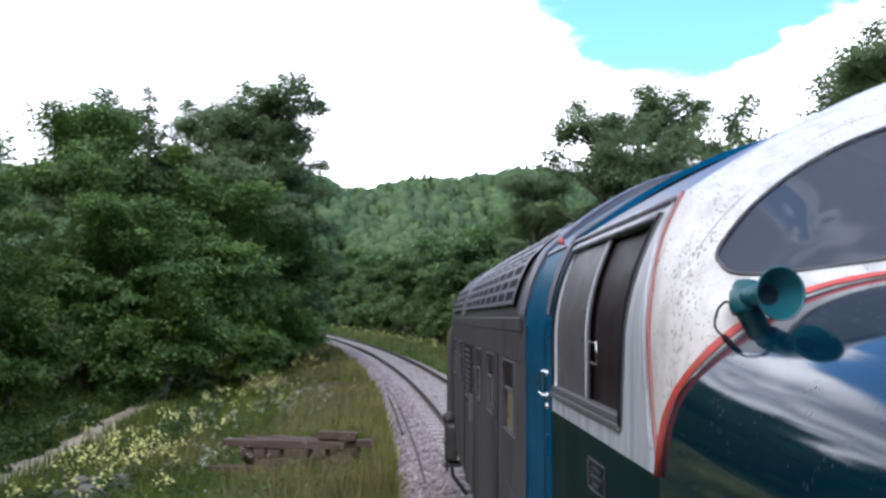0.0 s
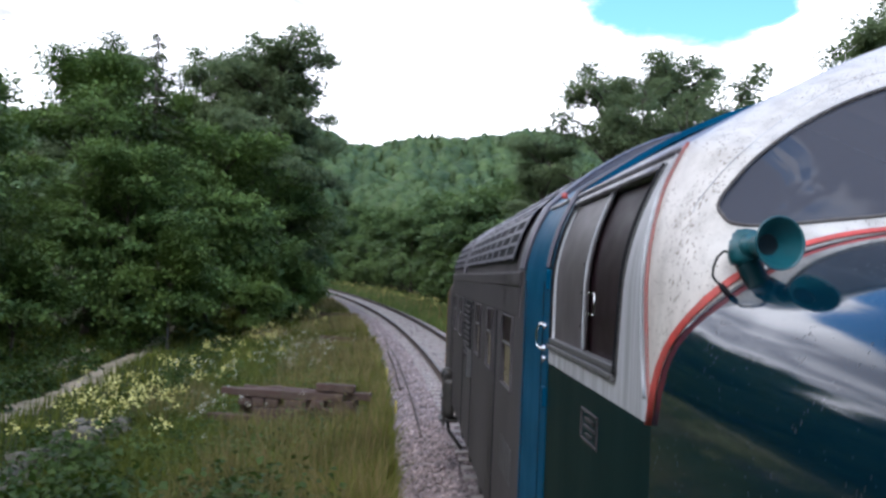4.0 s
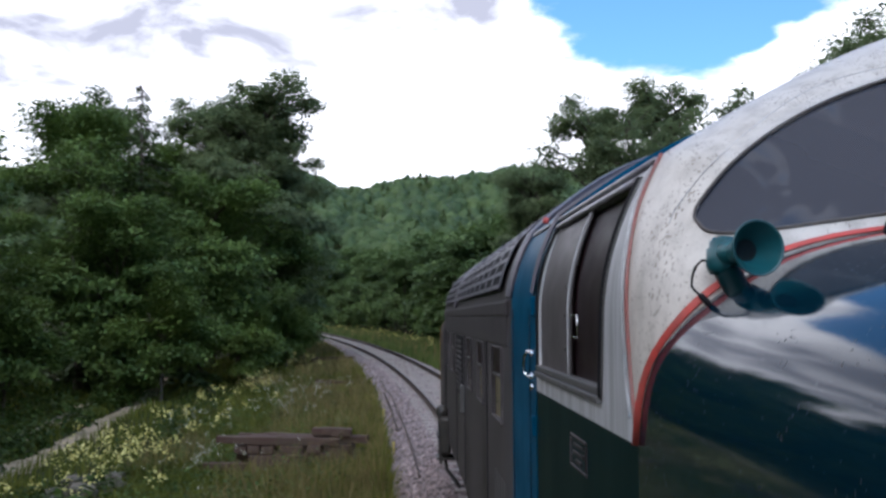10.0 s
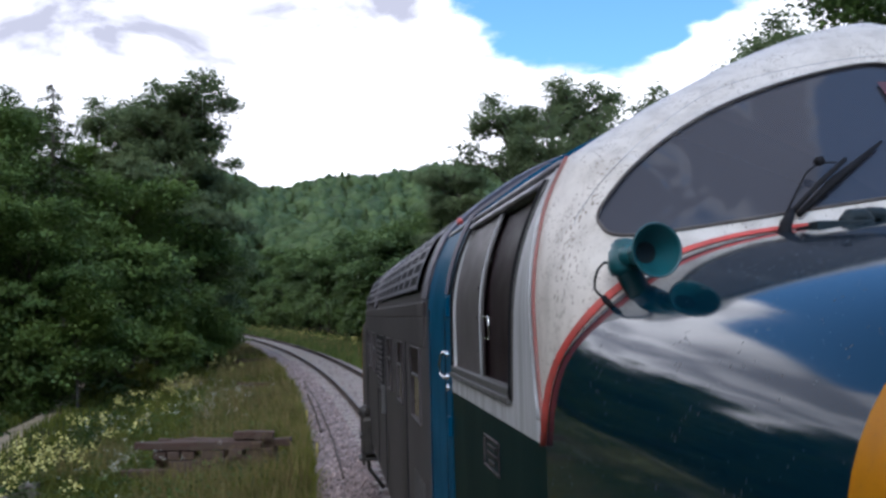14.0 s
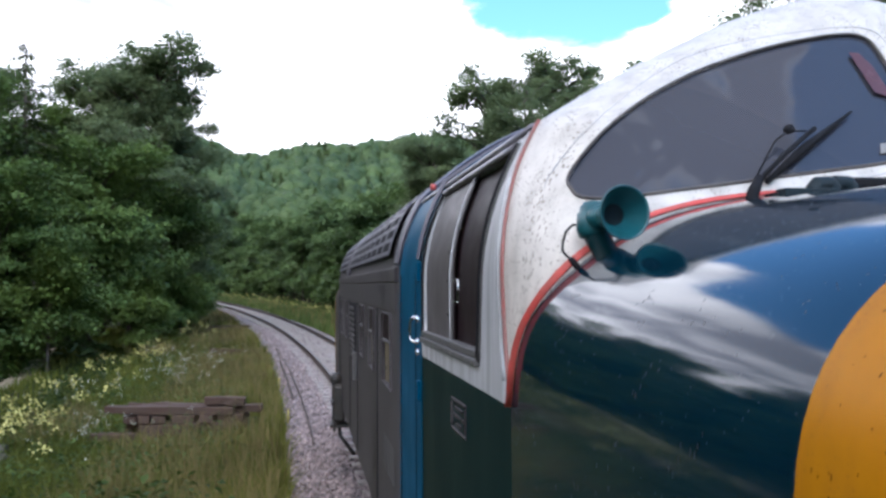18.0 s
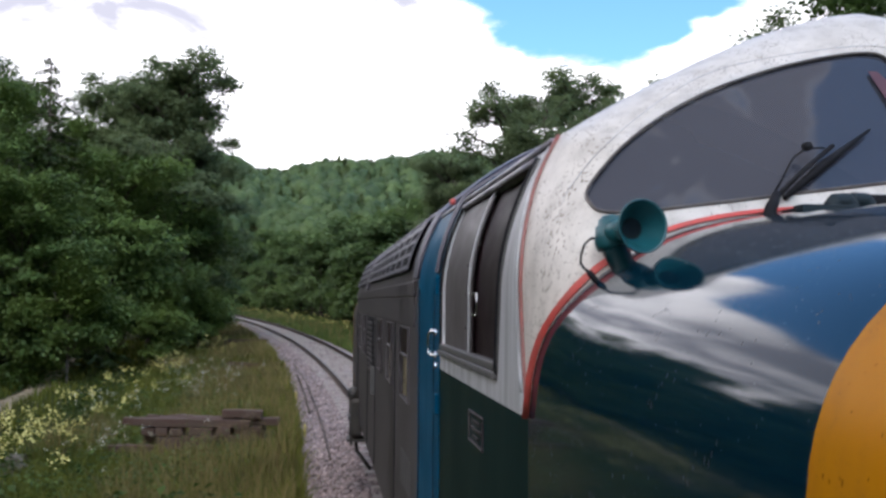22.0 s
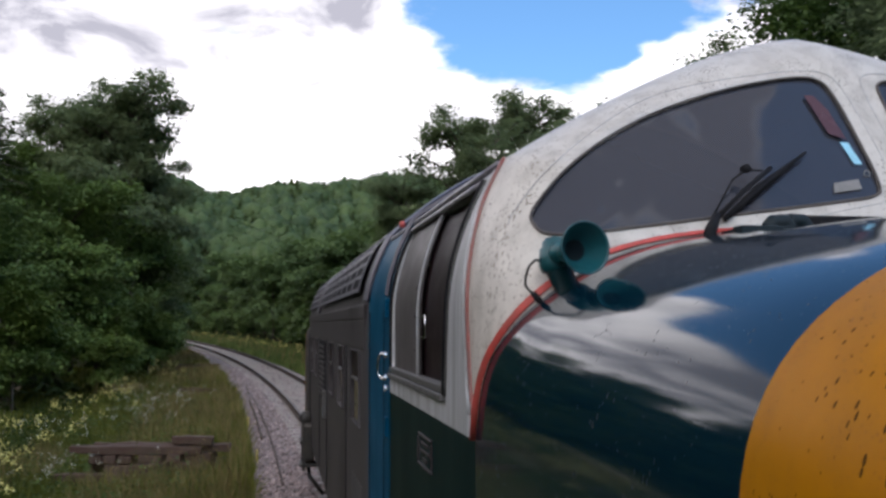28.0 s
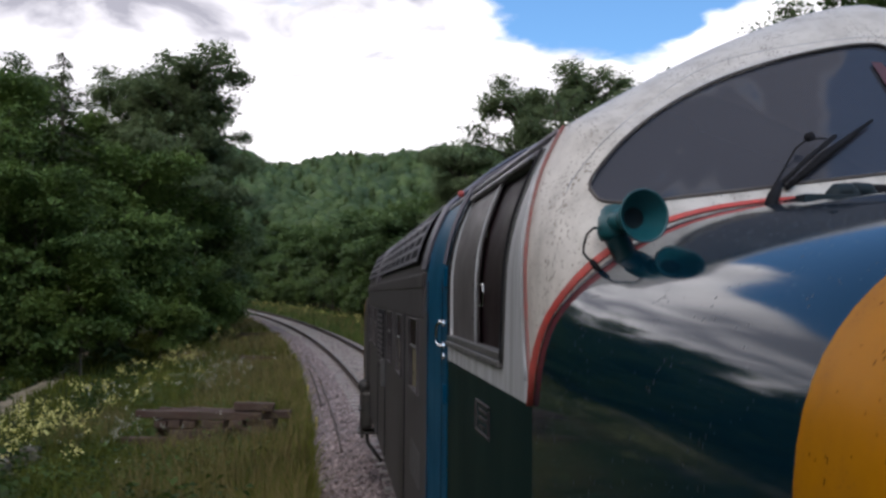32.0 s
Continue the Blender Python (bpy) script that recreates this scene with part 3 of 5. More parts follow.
# ---- plants ----
def cards(rng, centres, normals, size, aspect=1.6, fold=0.25, jitter=0.45):
    """Folded rhombus leaves at centres, facing about normals. Returns verts, faces (triangles)."""
    n = len(centres)
    nn = normals + rng.normal(0, jitter, (n, 3))
    nn /= np.linalg.norm(nn, axis=1, keepdims=True) + 1e-9
    a = np.cross(nn, rng.normal(size=(n, 3)))
    a /= np.linalg.norm(a, axis=1, keepdims=True) + 1e-9
    b = np.cross(nn, a)
    s = (size * rng.uniform(0.6, 1.35, n))[:, None] if np.isscalar(size) else (size * rng.uniform(0.7, 1.3, n))[:, None]
    p0, p2 = centres - a * s * 0.5 * aspect, centres + a * s * 0.5 * aspect
    p1, p3 = centres + b * s * 0.5 + nn * s * fold, centres - b * s * 0.5 + nn * s * fold
    V = np.stack([p0, p1, p2, p3], 1).reshape(-1, 3)
    i = np.arange(n)[:, None] * 4
    F = np.concatenate([i + [0, 1, 2], i + [0, 2, 3]], 1).reshape(-1, 3)
    return V, F


def crown_sprays(rng, count, height, base, radius, lobes, lobe=1.0, squash=0.8):
    """Centres of leaf sprays in an uneven crown: several overlapping lobes, denser at the outside."""
    out = []
    lob = []
    for k in range(lobes):
        h = base + (height - base) * (0.18 + 0.70 * rng.random())
        q = (h - base) / (height - base)
        rr = radius * (0.62 * math.sin(math.pi * min(1, 0.25 + 0.62 * q)) + 0.05)
        a = rng.random() * math.tau
        rr *= rng.uniform(0.3, 1.08)
        lob.append((rr * math.cos(a), rr * math.sin(a), h, lobe * radius * rng.uniform(0.30, 0.50) * (1.15 - 0.5 * q)))
    lob.append((0, 0, height - 0.16 * height, lobe * radius * 0.34))
    while len(out) < count:
        x, y, h, r = lob[rng.integers(len(lob))]
        d = rng.normal(size=3)
        d /= np.linalg.norm(d)
        if d[2] < -0.35 and rng.random() < 0.7:
            continue
        f = rng.uniform(0.62, 1.06)
        out.append((x + d[0] * r * f, y + d[1] * r * f, h + d[2] * r * f * squash))
    return np.array(out), lob


def tree_parts(seed, height, radius, base, sprays, per, leaf, lobes, droop=0.35, trunk=0.16, lobe=1.0, fan=0.125, flat=0.42, squash=0.8):
    """Trunk-and-limb bmesh and the leaf arrays of a broadleaved tree standing at the origin."""
    rng = np.random.default_rng(seed)
    C, lob = crown_sprays(rng, sprays, height, base, radius, lobes, lobe, squash)
    bm = bmesh.new()
    lean = rng.normal(0, 0.02, 2)
    tp = [(lean[0] * h * math.sin(h), lean[1] * h, h) for h in np.linspace(0, height * 0.86, 9)]
    tube(bm, [(p[0], p[1], p[2] - 0.25 * (i == 0)) for i, p in enumerate(tp)], trunk, 7, 1.0, [trunk * (1.25 if i == 0 else 1 - 0.11 * i) for i in range(9)])
    for x, y, h, r in lob[:-1]:
        h0 = max(base * 0.7, h - 0.55 * math.hypot(x, y) - 0.5)
        mid = (x * 0.5, y * 0.5, h0 + (h - h0) * 0.62 + 0.1)
        tube(bm, [(0, 0, h0), mid, (x, y, h), (x * 1.12, y * 1.12, h + r * 0.55)], 0.05, 5, 1.0, [trunk * 0.45, trunk * 0.3, trunk * 0.17, 0.012])
    for c in C[:: max(1, len(C) // 70)]:
        near = min(lob, key=lambda l: (l[0] - c[0]) ** 2 + (l[1] - c[1]) ** 2 + (l[2] - c[2]) ** 2)
        tube(bm, [(near[0], near[1], near[2]), ((near[0] + c[0]) / 2, (near[1] + c[1]) / 2, (near[2] + c[2]) / 2 + 0.1), tuple(c)], 0.02, 4, 1.0, [0.03, 0.018, 0.006])
    # leaves of a spray lie in a drooping, flattened fan that points outwards
    mid = np.array([0, 0, base + (height - base) * 0.45])
    outw = C - mid
    outw /= np.linalg.norm(outw, axis=1, keepdims=True)
    big = np.repeat(C, per, 0)
    ow = np.repeat(outw, per, 0)
    spread = radius * fan
    off = np.clip(rng.normal(0, 1, (len(big), 3)), -1.5, 1.5) * (spread, spread, spread * flat)
    along = rng.uniform(-0.8, 1.2, (len(big), 1)) * spread * 1.2
    P = big + off + ow * along
    P[:, 2] -= droop * np.linalg.norm(off[:, :2], axis=1) + 0.15 * np.clip(along[:, 0], 0, 9)
    P[:, 2] = np.maximum(P[:, 2], 0.05)
    V, F = cards(rng, P, ow * 0.4 + (0, 0, 0.85), leaf, jitter=0.38)
    return bm, V, F


def make_tree(name, seed, label, mat, height, radius, base, sprays, per, leaf, lobes, **more):
    t = thing(name, label, "tree" if "bush" not in name else "bush", "trees beside the line")
    bm, V, F = tree_parts(seed, height, radius, base, sprays, per, leaf, lobes, **more)
    part("trunk", bm, M_BARK, t, "", True)
    raw("crown", V, F, mat, t)
    return t


def make_conifer(seed, height, radius, label):
    rng = np.random.default_rng(seed)
    t = thing("conifer_tree", label, "tree", "trees beside the line")
    bm = bmesh.new()
    tube(bm, [(0, 0, -0.2), (0.05, 0, height * 0.5), (0, 0.04, height * 0.975)], 0.2, 7, 1.0, [0.22, 0.13, 0.015])
    P, Nn, Sz = [], [], []
    h = height * 0.10
    while h < height - 0.12:
        f = 1 - h / height
        for k in range(int(3 + 4 * f)):
            a = rng.random() * math.tau
            L = radius * (f ** 0.62) * rng.uniform(0.6, 1.2) + 0.08
            q = np.linspace(0, 1, 5)
            pts = [(math.cos(a) * L * u, math.sin(a) * L * u, h - 0.35 * L * u * u + 0.28 * L * max(0, u - 0.6)) for u in q]
            tube(bm, pts, 0.02, 4, 1.0, [0.04, 0.03, 0.022, 0.014, 0.005])
            m = int(9 + 46 * L)
            u = rng.uniform(0.12, 1.06, m)
            w = rng.normal(0, 0.14 * L * (1.15 - u) + 0.05, m)
            x = math.cos(a) * L * u - math.sin(a) * w
            y = math.sin(a) * L * u + math.cos(a) * w
            z = h - 0.35 * L * u * u + 0.28 * L * np.maximum(0, u - 0.6) - np.abs(w) * 0.4 - rng.random(m) * 0.18
            P.append(np.stack([x, y, z], 1))
            Nn.append(np.tile((0, 0, 1.0), (m, 1)))
            Sz.append(np.full(m, 0.05 + 0.13 * min(1.0, 1.6 * f)))
        h += rng.uniform(0.28, 0.5) * (0.6 + 0.5 * f)
    V, F = cards(rng, np.concatenate(P), np.concatenate(Nn), np.concatenate(Sz), 2.6, 0.1)
    part("trunk", bm, M_BARK, t, "", True)
    raw("crown", V, F, M_NEEDLE, t)
    return t


def plant(ob, x, y, turn=0.0, size=1.0, sink=0.0):
    """Stands a thing on the ground."""
    ob.matrix_basis = pose(x, y, float(land(x, y)) - sink, 0, 0, turn) @ Matrix.Diagonal((size, size, size, 1))
    return ob


def again(ob, x, y, turn, size, label=""):
    c = copy_thing(ob, pose(0, 0, 0))
    plant(c, x, y, turn, size)
    if label:
        c["label"] = label
    return c


def make_trees():
    T = {}
    T["big"] = make_tree("broadleaf_tree", 11, "tall dark-green broadleaved tree by the cutting", M_LEAF, 12.5, 4.3, 1.3, 330, 112, 0.112, 28, lobe=0.85, fan=0.10, flat=0.25, squash=0.5)
    T["mid"] = make_tree("broadleaf_tree", 12, "rounded dense green tree beside the dirt track", M_LEAF_L, 9.0, 3.6, 0.7, 300, 82, 0.115, 14)
    T["tall"] = make_tree("ash_tree", 27, "tall open-crowned tree showing sky through its leaves", M_LEAF_B, 14.0, 3.9, 2.0, 400, 66, 0.112, 46, trunk=0.2, lobe=0.5, fan=0.075, flat=0.3, squash=0.42)
    T["birch"] = make_tree("birch_tree", 14, "slender feathery birch behind the locomotive", M_LEAF_B, 10.0, 1.75, 1.6, 170, 50, 0.095, 22, droop=0.9, lobe=0.6, trunk=0.1)
    T["bush"] = make_tree("hazel_bush", 15, "light-green bush between the dirt track and the line", M_LEAF_L, 4.6, 2.0, 0.2, 200, 80, 0.09, 17, trunk=0.06, lobe=0.72)
    T["edge"] = make_tree("woodland_tree", 17, "dark green tree at the edge of the wood", M_EDGE, 10.0, 3.9, 0.5, 240, 24, 0.26, 18, fan=0.11, flat=0.3, squash=0.6)
    T["hazel"] = make_tree("hazel_tree", 18, "dense dark hazel hanging over the verge down to the grass", M_LEAF, 9.6, 4.3, 0.1, 330, 120, 0.118, 36, droop=0.45, trunk=0.12, lobe=0.8, fan=0.10, flat=0.25, squash=0.5)
    T["fir"] = make_conifer(16, 13.0, 3.7, "dark drooping conifer among the broadleaves")
    # the dense wood edge inside the curve, hanging over the verge
    plant(T["mid"], -17.0, 20.0, 20, 0.95)
    plant(T["big"], -13.2, 41.0, 100, 1.02)
    plant(T["tall"], -7.7, 55.0, 0, 1.26)
    plant(T["birch"], 14.0, 42.0, 0, 1.25)
    plant(T["bush"], -12.4, 31.5, 40, 0.95)
    plant(T["hazel"], -9.4, 46.5, 10, 1.1)
    x, y, a = track_at(50, 8.5)
    plant(T["edge"], x, y, 0, 0.8)
    plant(T["fir"], -11.6, 44.0, 0, 1.05)
    for k, x, y, turn, size in (
            ("hazel", -8.9, 54.5, 120, 1.1), ("hazel", -9.6, 63.5, 250, 1.15), ("hazel", -11.6, 73.5, 60, 1.18), ("hazel", -13.8, 84.0, 190, 1.2),
            ("hazel", -10.9, 38.5, 300, 0.9), ("big", -12.6, 58.0, 200, 1.1), ("big", -14.0, 69.0, 310, 1.1), ("tall", -11.0, 57.5, 60, 1.2), ("tall", -9.3, 57.0, 200, 1.2), ("tall", -7.2, 58.0, 90, 0.98),
            ("tall", -14.6, 48.0, 140, 1.06), ("big", -17.0, 34.0, 250, 0.95), ("mid", -16.4, 94.0, 33, 1.15), ("mid", -20.0, 105.0, 75, 1.2),
            ("mid", -24.5, 117.0, 15, 1.2), ("mid", -30.0, 130.0, 260, 1.2), ("mid", -36.5, 144.0, 300, 1.25), ("fir", -20.0, 44.0, 90, 1.05),
            ("bush", -6.6, 44.5, 160, 0.85), ("bush", -8.9, 37.0, 70, 1.05), ("bush", -6.1, 52.0, 10, 0.85), ("bush", -7.0, 60.5, 190, 0.9), ("bush", -8.2, 70.0, 80, 0.9),
            # hazels added far left, mostly out of view, to darken what the nose reflects
            ("hazel", -15.0, 22.5, 200, 0.98), ("hazel", -14.6, 14.0, 80, 0.95), ("hazel", -15.4, 30.5, 20, 0.98), ("hazel", -17.5, 18.0, 140, 1.05), ("hazel", -15.6, 7.5, 260, 1.0), ("big", -18.5, 27.0, 20, 0.95), ("bush", -12.6, 27.5, 300, 0.8),
            ("bush", -12.2, 18.5, 30, 0.75), ("bush", -11.9, 11.0, 120, 0.75)):
        again(T[k], x, y, turn, size)
    # unseen trees added beside and behind the coach to darken the nose's reflections
    for k, x, y, turn, size in (
            ("big", -14.0, 7.0, 40, 1.0), ("mid", -12.0, 1.0, 130, 1.0), ("big", -14.0, -5.0, 220, 0.9), ("mid", 12.5, 8.0, 90, 1.0)):
        again(T[k], x, y, turn, size)
    # outside the line, behind the locomotive
    for k, x, y, turn, size in (
            ("tall", 9.6, 49.0, 70, 1.05), ("tall", 6.9, 53.5, 200, 0.84), ("tall", 12.8, 50.0, 300, 1.10), ("birch", 12.4, 38.0, 30, 1.25), ("birch", 10.6, 46.0, 120, 1.38), ("birch", 16.5, 47.0, 220, 1.2), ("tall", 15.8, 31.0, 70, 0.92),
            ("big", 19.5, 40.0, 190, 1.08), ("big", 14.5, 23.5, 250, 1.02), ("tall", 13.2, 17.0, 10, 0.9), ("mid", 11.0, 29.5, 200, 1.0),
            ("birch", 8.4, 57.0, 20, 1.0), ("birch", 12.0, 44.0, 75, 1.3), ("mid", 8.0, 62.0, 60, 1.05)):
        again(T[k], x, y, turn, size)
    # dark edge of the wood outside the curve
    rng = np.random.default_rng(5)
    s = 52.0
    while s < 235:
        for lane, lo, hi in ((0, 6.8, 9.5), (1, 11, 16)):
            x, y, a = track_at(s + rng.uniform(-2, 2), rng.uniform(lo, hi))
            again(T["edge"], x, y, rng.uniform(0, 360), rng.uniform(0.68, 1.0) + 0.2 * lane)
        s += 5.2


make_trees()


def make_hill_wood():
    """The far hillside's canopy: thousands of crowns that nobody could count."""
    rng = np.random.default_rng(21)
    C = []
    want = 8000
    while len(C) < want:
        az = rng.uniform(-0.47, 0.40)
        r = math.sqrt(rng.uniform(125 ** 2, 465 ** 2))
        x, y = r * math.sin(az), r * math.cos(az)
        o = float(off_track(x, y))
        if -10 < o < 19:
            continue
        C.append((x, y, float(land(x, y)), rng.uniform(1.7, 3.2) * (0.85 + r / 1400), az, r))
    # each crown: a lumpy dome under a skin of leaf clumps
    ico = bmesh.new()
    bmesh.ops.create_icosphere(ico, subdivisions=1, radius=1.0)
    bmesh.ops.delete(ico, geom=[f for f in ico.faces if f.calc_center_median().z < -0.35], context="FACES")
    bv = np.array([v.co[:] for v in ico.verts])
    ico.verts.index_update()
    bf = np.array([[v.index for v in f.verts] for f in ico.faces])
    ico.free()
    P, Nn, S, Q, QN, QS, DV, DF = [], [], [], [], [], [], [], []
    for x, y, z, r, az, dist in C:
        dark = rng.random() < (0.10 if dist < 330 else 0.20)
        m = 92 if dist < 260 else 62
        d = rng.normal(size=(m, 3))
        d /= np.linalg.norm(d, axis=1, keepdims=True)
        d[:, 2] = np.abs(d[:, 2]) * 1.1 - 0.25
        h = rng.uniform(1.7, 2.6) * r
        if dark:
            u = rng.random((m, 1)) ** 0.7
            p = np.array((x, y, z)) + np.concatenate([d[:, :2] * (1 - u) * r * 0.55, u * h * 1.12], 1)
            Q.append(p); QN.append(d); QS.append(np.full(m, 0.24 * r))
        else:
            wave = lambda q: 1 + 0.22 * np.sin(q[:, :1] * 5 + x) * np.sin(q[:, 1:2] * 4 + y) + 0.10 * np.sin(q[:, 2:3] * 7 + x + y)
            mid, size = np.array((x, y, z + h * 0.62)), np.array((r, r, h * 0.48))
            P.append(mid + d * size * wave(d) * rng.uniform(0.86, 1.12, (m, 1))); Nn.append(d * 0.8 + (0, 0, 0.45)); S.append(np.full(m, 0.18 * r))
            DF.append(bf + len(DV) * len(bv)); DV.append(mid + bv * size * wave(bv) * 0.86)
    tagged(raw("hillside_crowns", np.concatenate(DV), np.concatenate(DF), M_HILL, None, "", True), "rounded crowns of the hillside wood", "woodland", kind="stuff")
    for nm, lab, mt, a, b, c, asp in (("hillside_wood", "green broadleaved woodland covering the hillside", M_HILL, P, Nn, S, 1.2),
                                      ("hillside_conifers", "dark conifers standing among the hillside wood", M_NEEDLE, Q, QN, QS, 1.9)):
        V, F = cards(rng, np.concatenate(a), np.concatenate(b), np.concatenate(c), asp, 0.15, 0.35)
        tagged(raw(nm, V, F, mt), lab, "woodland", kind="stuff")


make_hill_wood()


PILES = ((-2.5, 23.5, 1.6, 1.2), (-3.2, 43.0, 1.6, 1.5), (-4.2, 60.0, 1.4, 2.0))


def make_verge():
    """Grasses, weeds and flowers along both sides of the line."""
    rng = np.random.default_rng(31)

    def blades(n, region, h0, h1, w, name, mat, label, bend=0.35):
        x, y = region(n)
        z = land(x, y)
        h = rng.uniform(h0, h1, n)
        d = np.hypot(x, y)
        a = rng.uniform(0, math.tau, n)
        wd = w * (1 + d / 22) * rng.uniform(0.7, 1.3, n)
        sx, sy = np.cos(a) * wd / 2, np.sin(a) * wd / 2
        la = rng.uniform(0, math.tau, n)
        lx, ly = np.cos(la) * h * bend * rng.random(n), np.sin(la) * h * bend * rng.random(n)
        V = np.stack([np.stack([x - sx, y - sy, z - 0.03], 1), np.stack([x + sx, y + sy, z - 0.03], 1),
                      np.stack([x + sx * 0.7 + lx * 0.4, y + sy * 0.7 + ly * 0.4, z + h * 0.6], 1),
                      np.stack([x - sx * 0.7 + lx * 0.4, y - sy * 0.7 + ly * 0.4, z + h * 0.6], 1),
                      np.stack([x + lx, y + ly, z + h], 1)], 1).reshape(-1, 3)
        i = np.arange(n)[:, None] * 5
        F = np.concatenate([i + [0, 1, 2], i + [0, 2, 3], i + [3, 2, 4]], 1).reshape(-1, 3)
        tagged(raw(name, V, F, mat), label, "grass", kind="stuff")

    def left(o0, o1, s0, s1, power=1.7):
        def pick(n):
            s = s0 + (s1 - s0) * rng.random(n) ** power
            o = rng.uniform(o0, o1, n)
            a, r = s / TRACK_R, TRACK_R + o
            x, y = TRACK_X + r * np.cos(a), TRACK_Y + r * np.sin(a)
            rut = np.minimum(np.abs(x - road_x(y) + 0.75), np.abs(x - road_x(y) - 0.75))
            x = np.where((rut < 0.36) & (y < 75), road_x(y) + rng.normal(0, 0.12, n) - 1.9 * (rng.random(n) < 0.5), x)
            for px, py, rx, ry in PILES:
                hid = (np.abs(x - px) < rx) & (y > py - ry * 2.4) & (y < py + ry * 0.6)
                x = np.where(hid, px - rx - 0.3 - rng.random(n) * 1.2, x)
            return x, y
        return pick

    blades(110000, left(-7.4, -2.3, 3, 75), 0.18, 0.58, 0.012, "verge_grass", M_GRASS, "long green and yellowing grass beside the ballast", 0.8)
    blades(24000, left(-16, -7.4, 4, 60), 0.10, 0.40, 0.018, "track_side_grass", M_GRASS, "rough grass on and beside the dirt track")
    blades(16000, left(-5.4, -2.4, 4, 90), 0.40, 0.95, 0.007, "dry_grass", M_STRAW, "tall straw-coloured grass along the ballast edge", 0.9)
    blades(30000, left(1.65, 7.5, 20, 190, 1.3), 0.3, 0.75, 0.03, "far_verge_grass", M_FARGRASS, "tall grass on the outside of the curve")
    blades(1800, left(1.8, 5.5, 20, 170, 1.2), 0.5, 0.9, 0.02, "far_verge_dry_grass", M_STRAW, "dry grass on the outside of the curve")

    def clumps(n, region, r0, r1, per, leaf, name, mat, label, high=0.7):
        x, y = region(n)
        z = land(x, y)
        P, Nn = [], []
        for a, b, c in zip(x, y, z):
            r = rng.uniform(r0, r1)
            d = rng.normal(size=(per, 3))
            d /= np.linalg.norm(d, axis=1, keepdims=True)
            d[:, 2] = np.abs(d[:, 2])
            P.append(np.array((a, b, c)) + d * (r, r, r * high * 1.5) * rng.uniform(0.45, 1.05, (per, 1)))
            Nn.append(d * 0.5 + (0, 0, 0.8))
        V, F = cards(rng, np.concatenate(P), np.concatenate(Nn), leaf, 1.3)
        tagged(raw(name, V, F, mat), label, "weeds", kind="stuff")

    clumps(520, left(-7.8, -3.2, 6, 66), 0.2, 0.55, 90, 0.07, "weed_clumps", M_WEED, "nettles and low leafy weeds on the verge")
    clumps(330, left(-6.8, -3.4, 10, 60), 0.2, 0.5, 80, 0.06, "young_nettles", M_LEAF_L, "fresh green nettles among the verge grass", 1.0)
    clumps(150, left(-15.0, -10.4, 8, 50), 0.4, 0.9, 110, 0.11, "bank_brambles", M_WEED, "bramble and fern on the bank beyond the track", 0.9)
    # out of view; added so the lower nose mirrors dark leaves, not lit grass
    clumps(260, left(-8.8, -3.4, -8, 7, 1.0), 0.4, 0.9, 110, 0.10, "lineside_brambles", M_WEED, "unseen dark bramble and fern added beside the coach for the nose to reflect", 1.0)
    clumps(34, left(-8.6, -7.0, 7, 30), 0.35, 0.65, 150, 0.075, "bramble_thicket", M_WEED, "bramble thicket on the verge", 0.9)
    clumps(120, left(5.0, 8.0, 30, 190, 1.1), 0.5, 1.1, 90, 0.16, "far_verge_weeds", M_WEED, "leafy weeds at the foot of the wood", 0.9)

    def flowers(centres, per, spread, h0, h1, size, name, mat, label, head=0.09, petals=9):
        P = []
        stems = bmesh.new()
        k = 0
        for cx, cy in centres:
            for _ in range(per):
                x, y = cx + rng.normal(0, spread), cy + rng.normal(0, spread * 1.6)
                if off_track(x, y) > -2.6 and off_track(x, y) < 1.9:
                    continue
                z = float(land(x, y))
                h = rng.uniform(h0, h1)
                tip = np.array((x + rng.normal(0, 0.05), y + rng.normal(0, 0.05), z + h))
                P.append(tip + rng.normal(0, 1, (petals, 3)) * (head, head, head * 0.9))
                if k % 3 == 0:
                    tube(stems, [(x, y, z), tuple(tip)], 0.004, 3)
                k += 1
        P = np.concatenate(P)
        V, F = cards(rng, P, np.tile((0, 0, 1.0), (len(P), 1)), size, 1.0, 0.1)
        f = tagged(raw(name, V, F, mat), label, "flowers", kind="stuff")
        st = part(name + "_stems", stems, M_WEED, f)

    flowers([(-5.3, 17.0), (-5.7, 18.4), (-5.0, 19.6), (-6.0, 21.0), (-5.2, 22.8), (-5.4, 31.0), (-5.0, 35.5), (-4.9, 48.0)], 12, 0.60, 0.72, 1.25, 0.055, "meadowsweet", M_CREAM,
            "cream meadowsweet plumes standing in the verge", 0.075, 20)
    flowers([(-3.6, 30.5), (-4.2, 33.0), (-3.3, 35.5), (-4.4, 38.5), (-4.0, 21.0), (-5.0, 27.5)], 34, 0.70, 0.45, 0.85, 0.030, "cow_parsley", M_FLOWER,
            "white umbels of cow parsley in the verge", 0.035, 9)
    flowers([(track_at(s, o)[0], track_at(s, o)[1]) for s in range(12, 62, 3) for o in (-3.5, -4.8, -6.2)], 16, 0.9, 0.55, 1.0, 0.026, "grass_heads", M_STRAW,
            "pale feathery seed heads of tall grasses in the verge", 0.030, 8)
    flowers([(track_at(s, 5.0)[0], track_at(s, 5.0)[1]) for s in range(35, 150, 9)], 14, 0.8, 0.6, 1.0, 0.10, "far_flowers", M_CREAM,
            "pale flower heads on the outside of the curve", 0.09, 7)


make_verge()


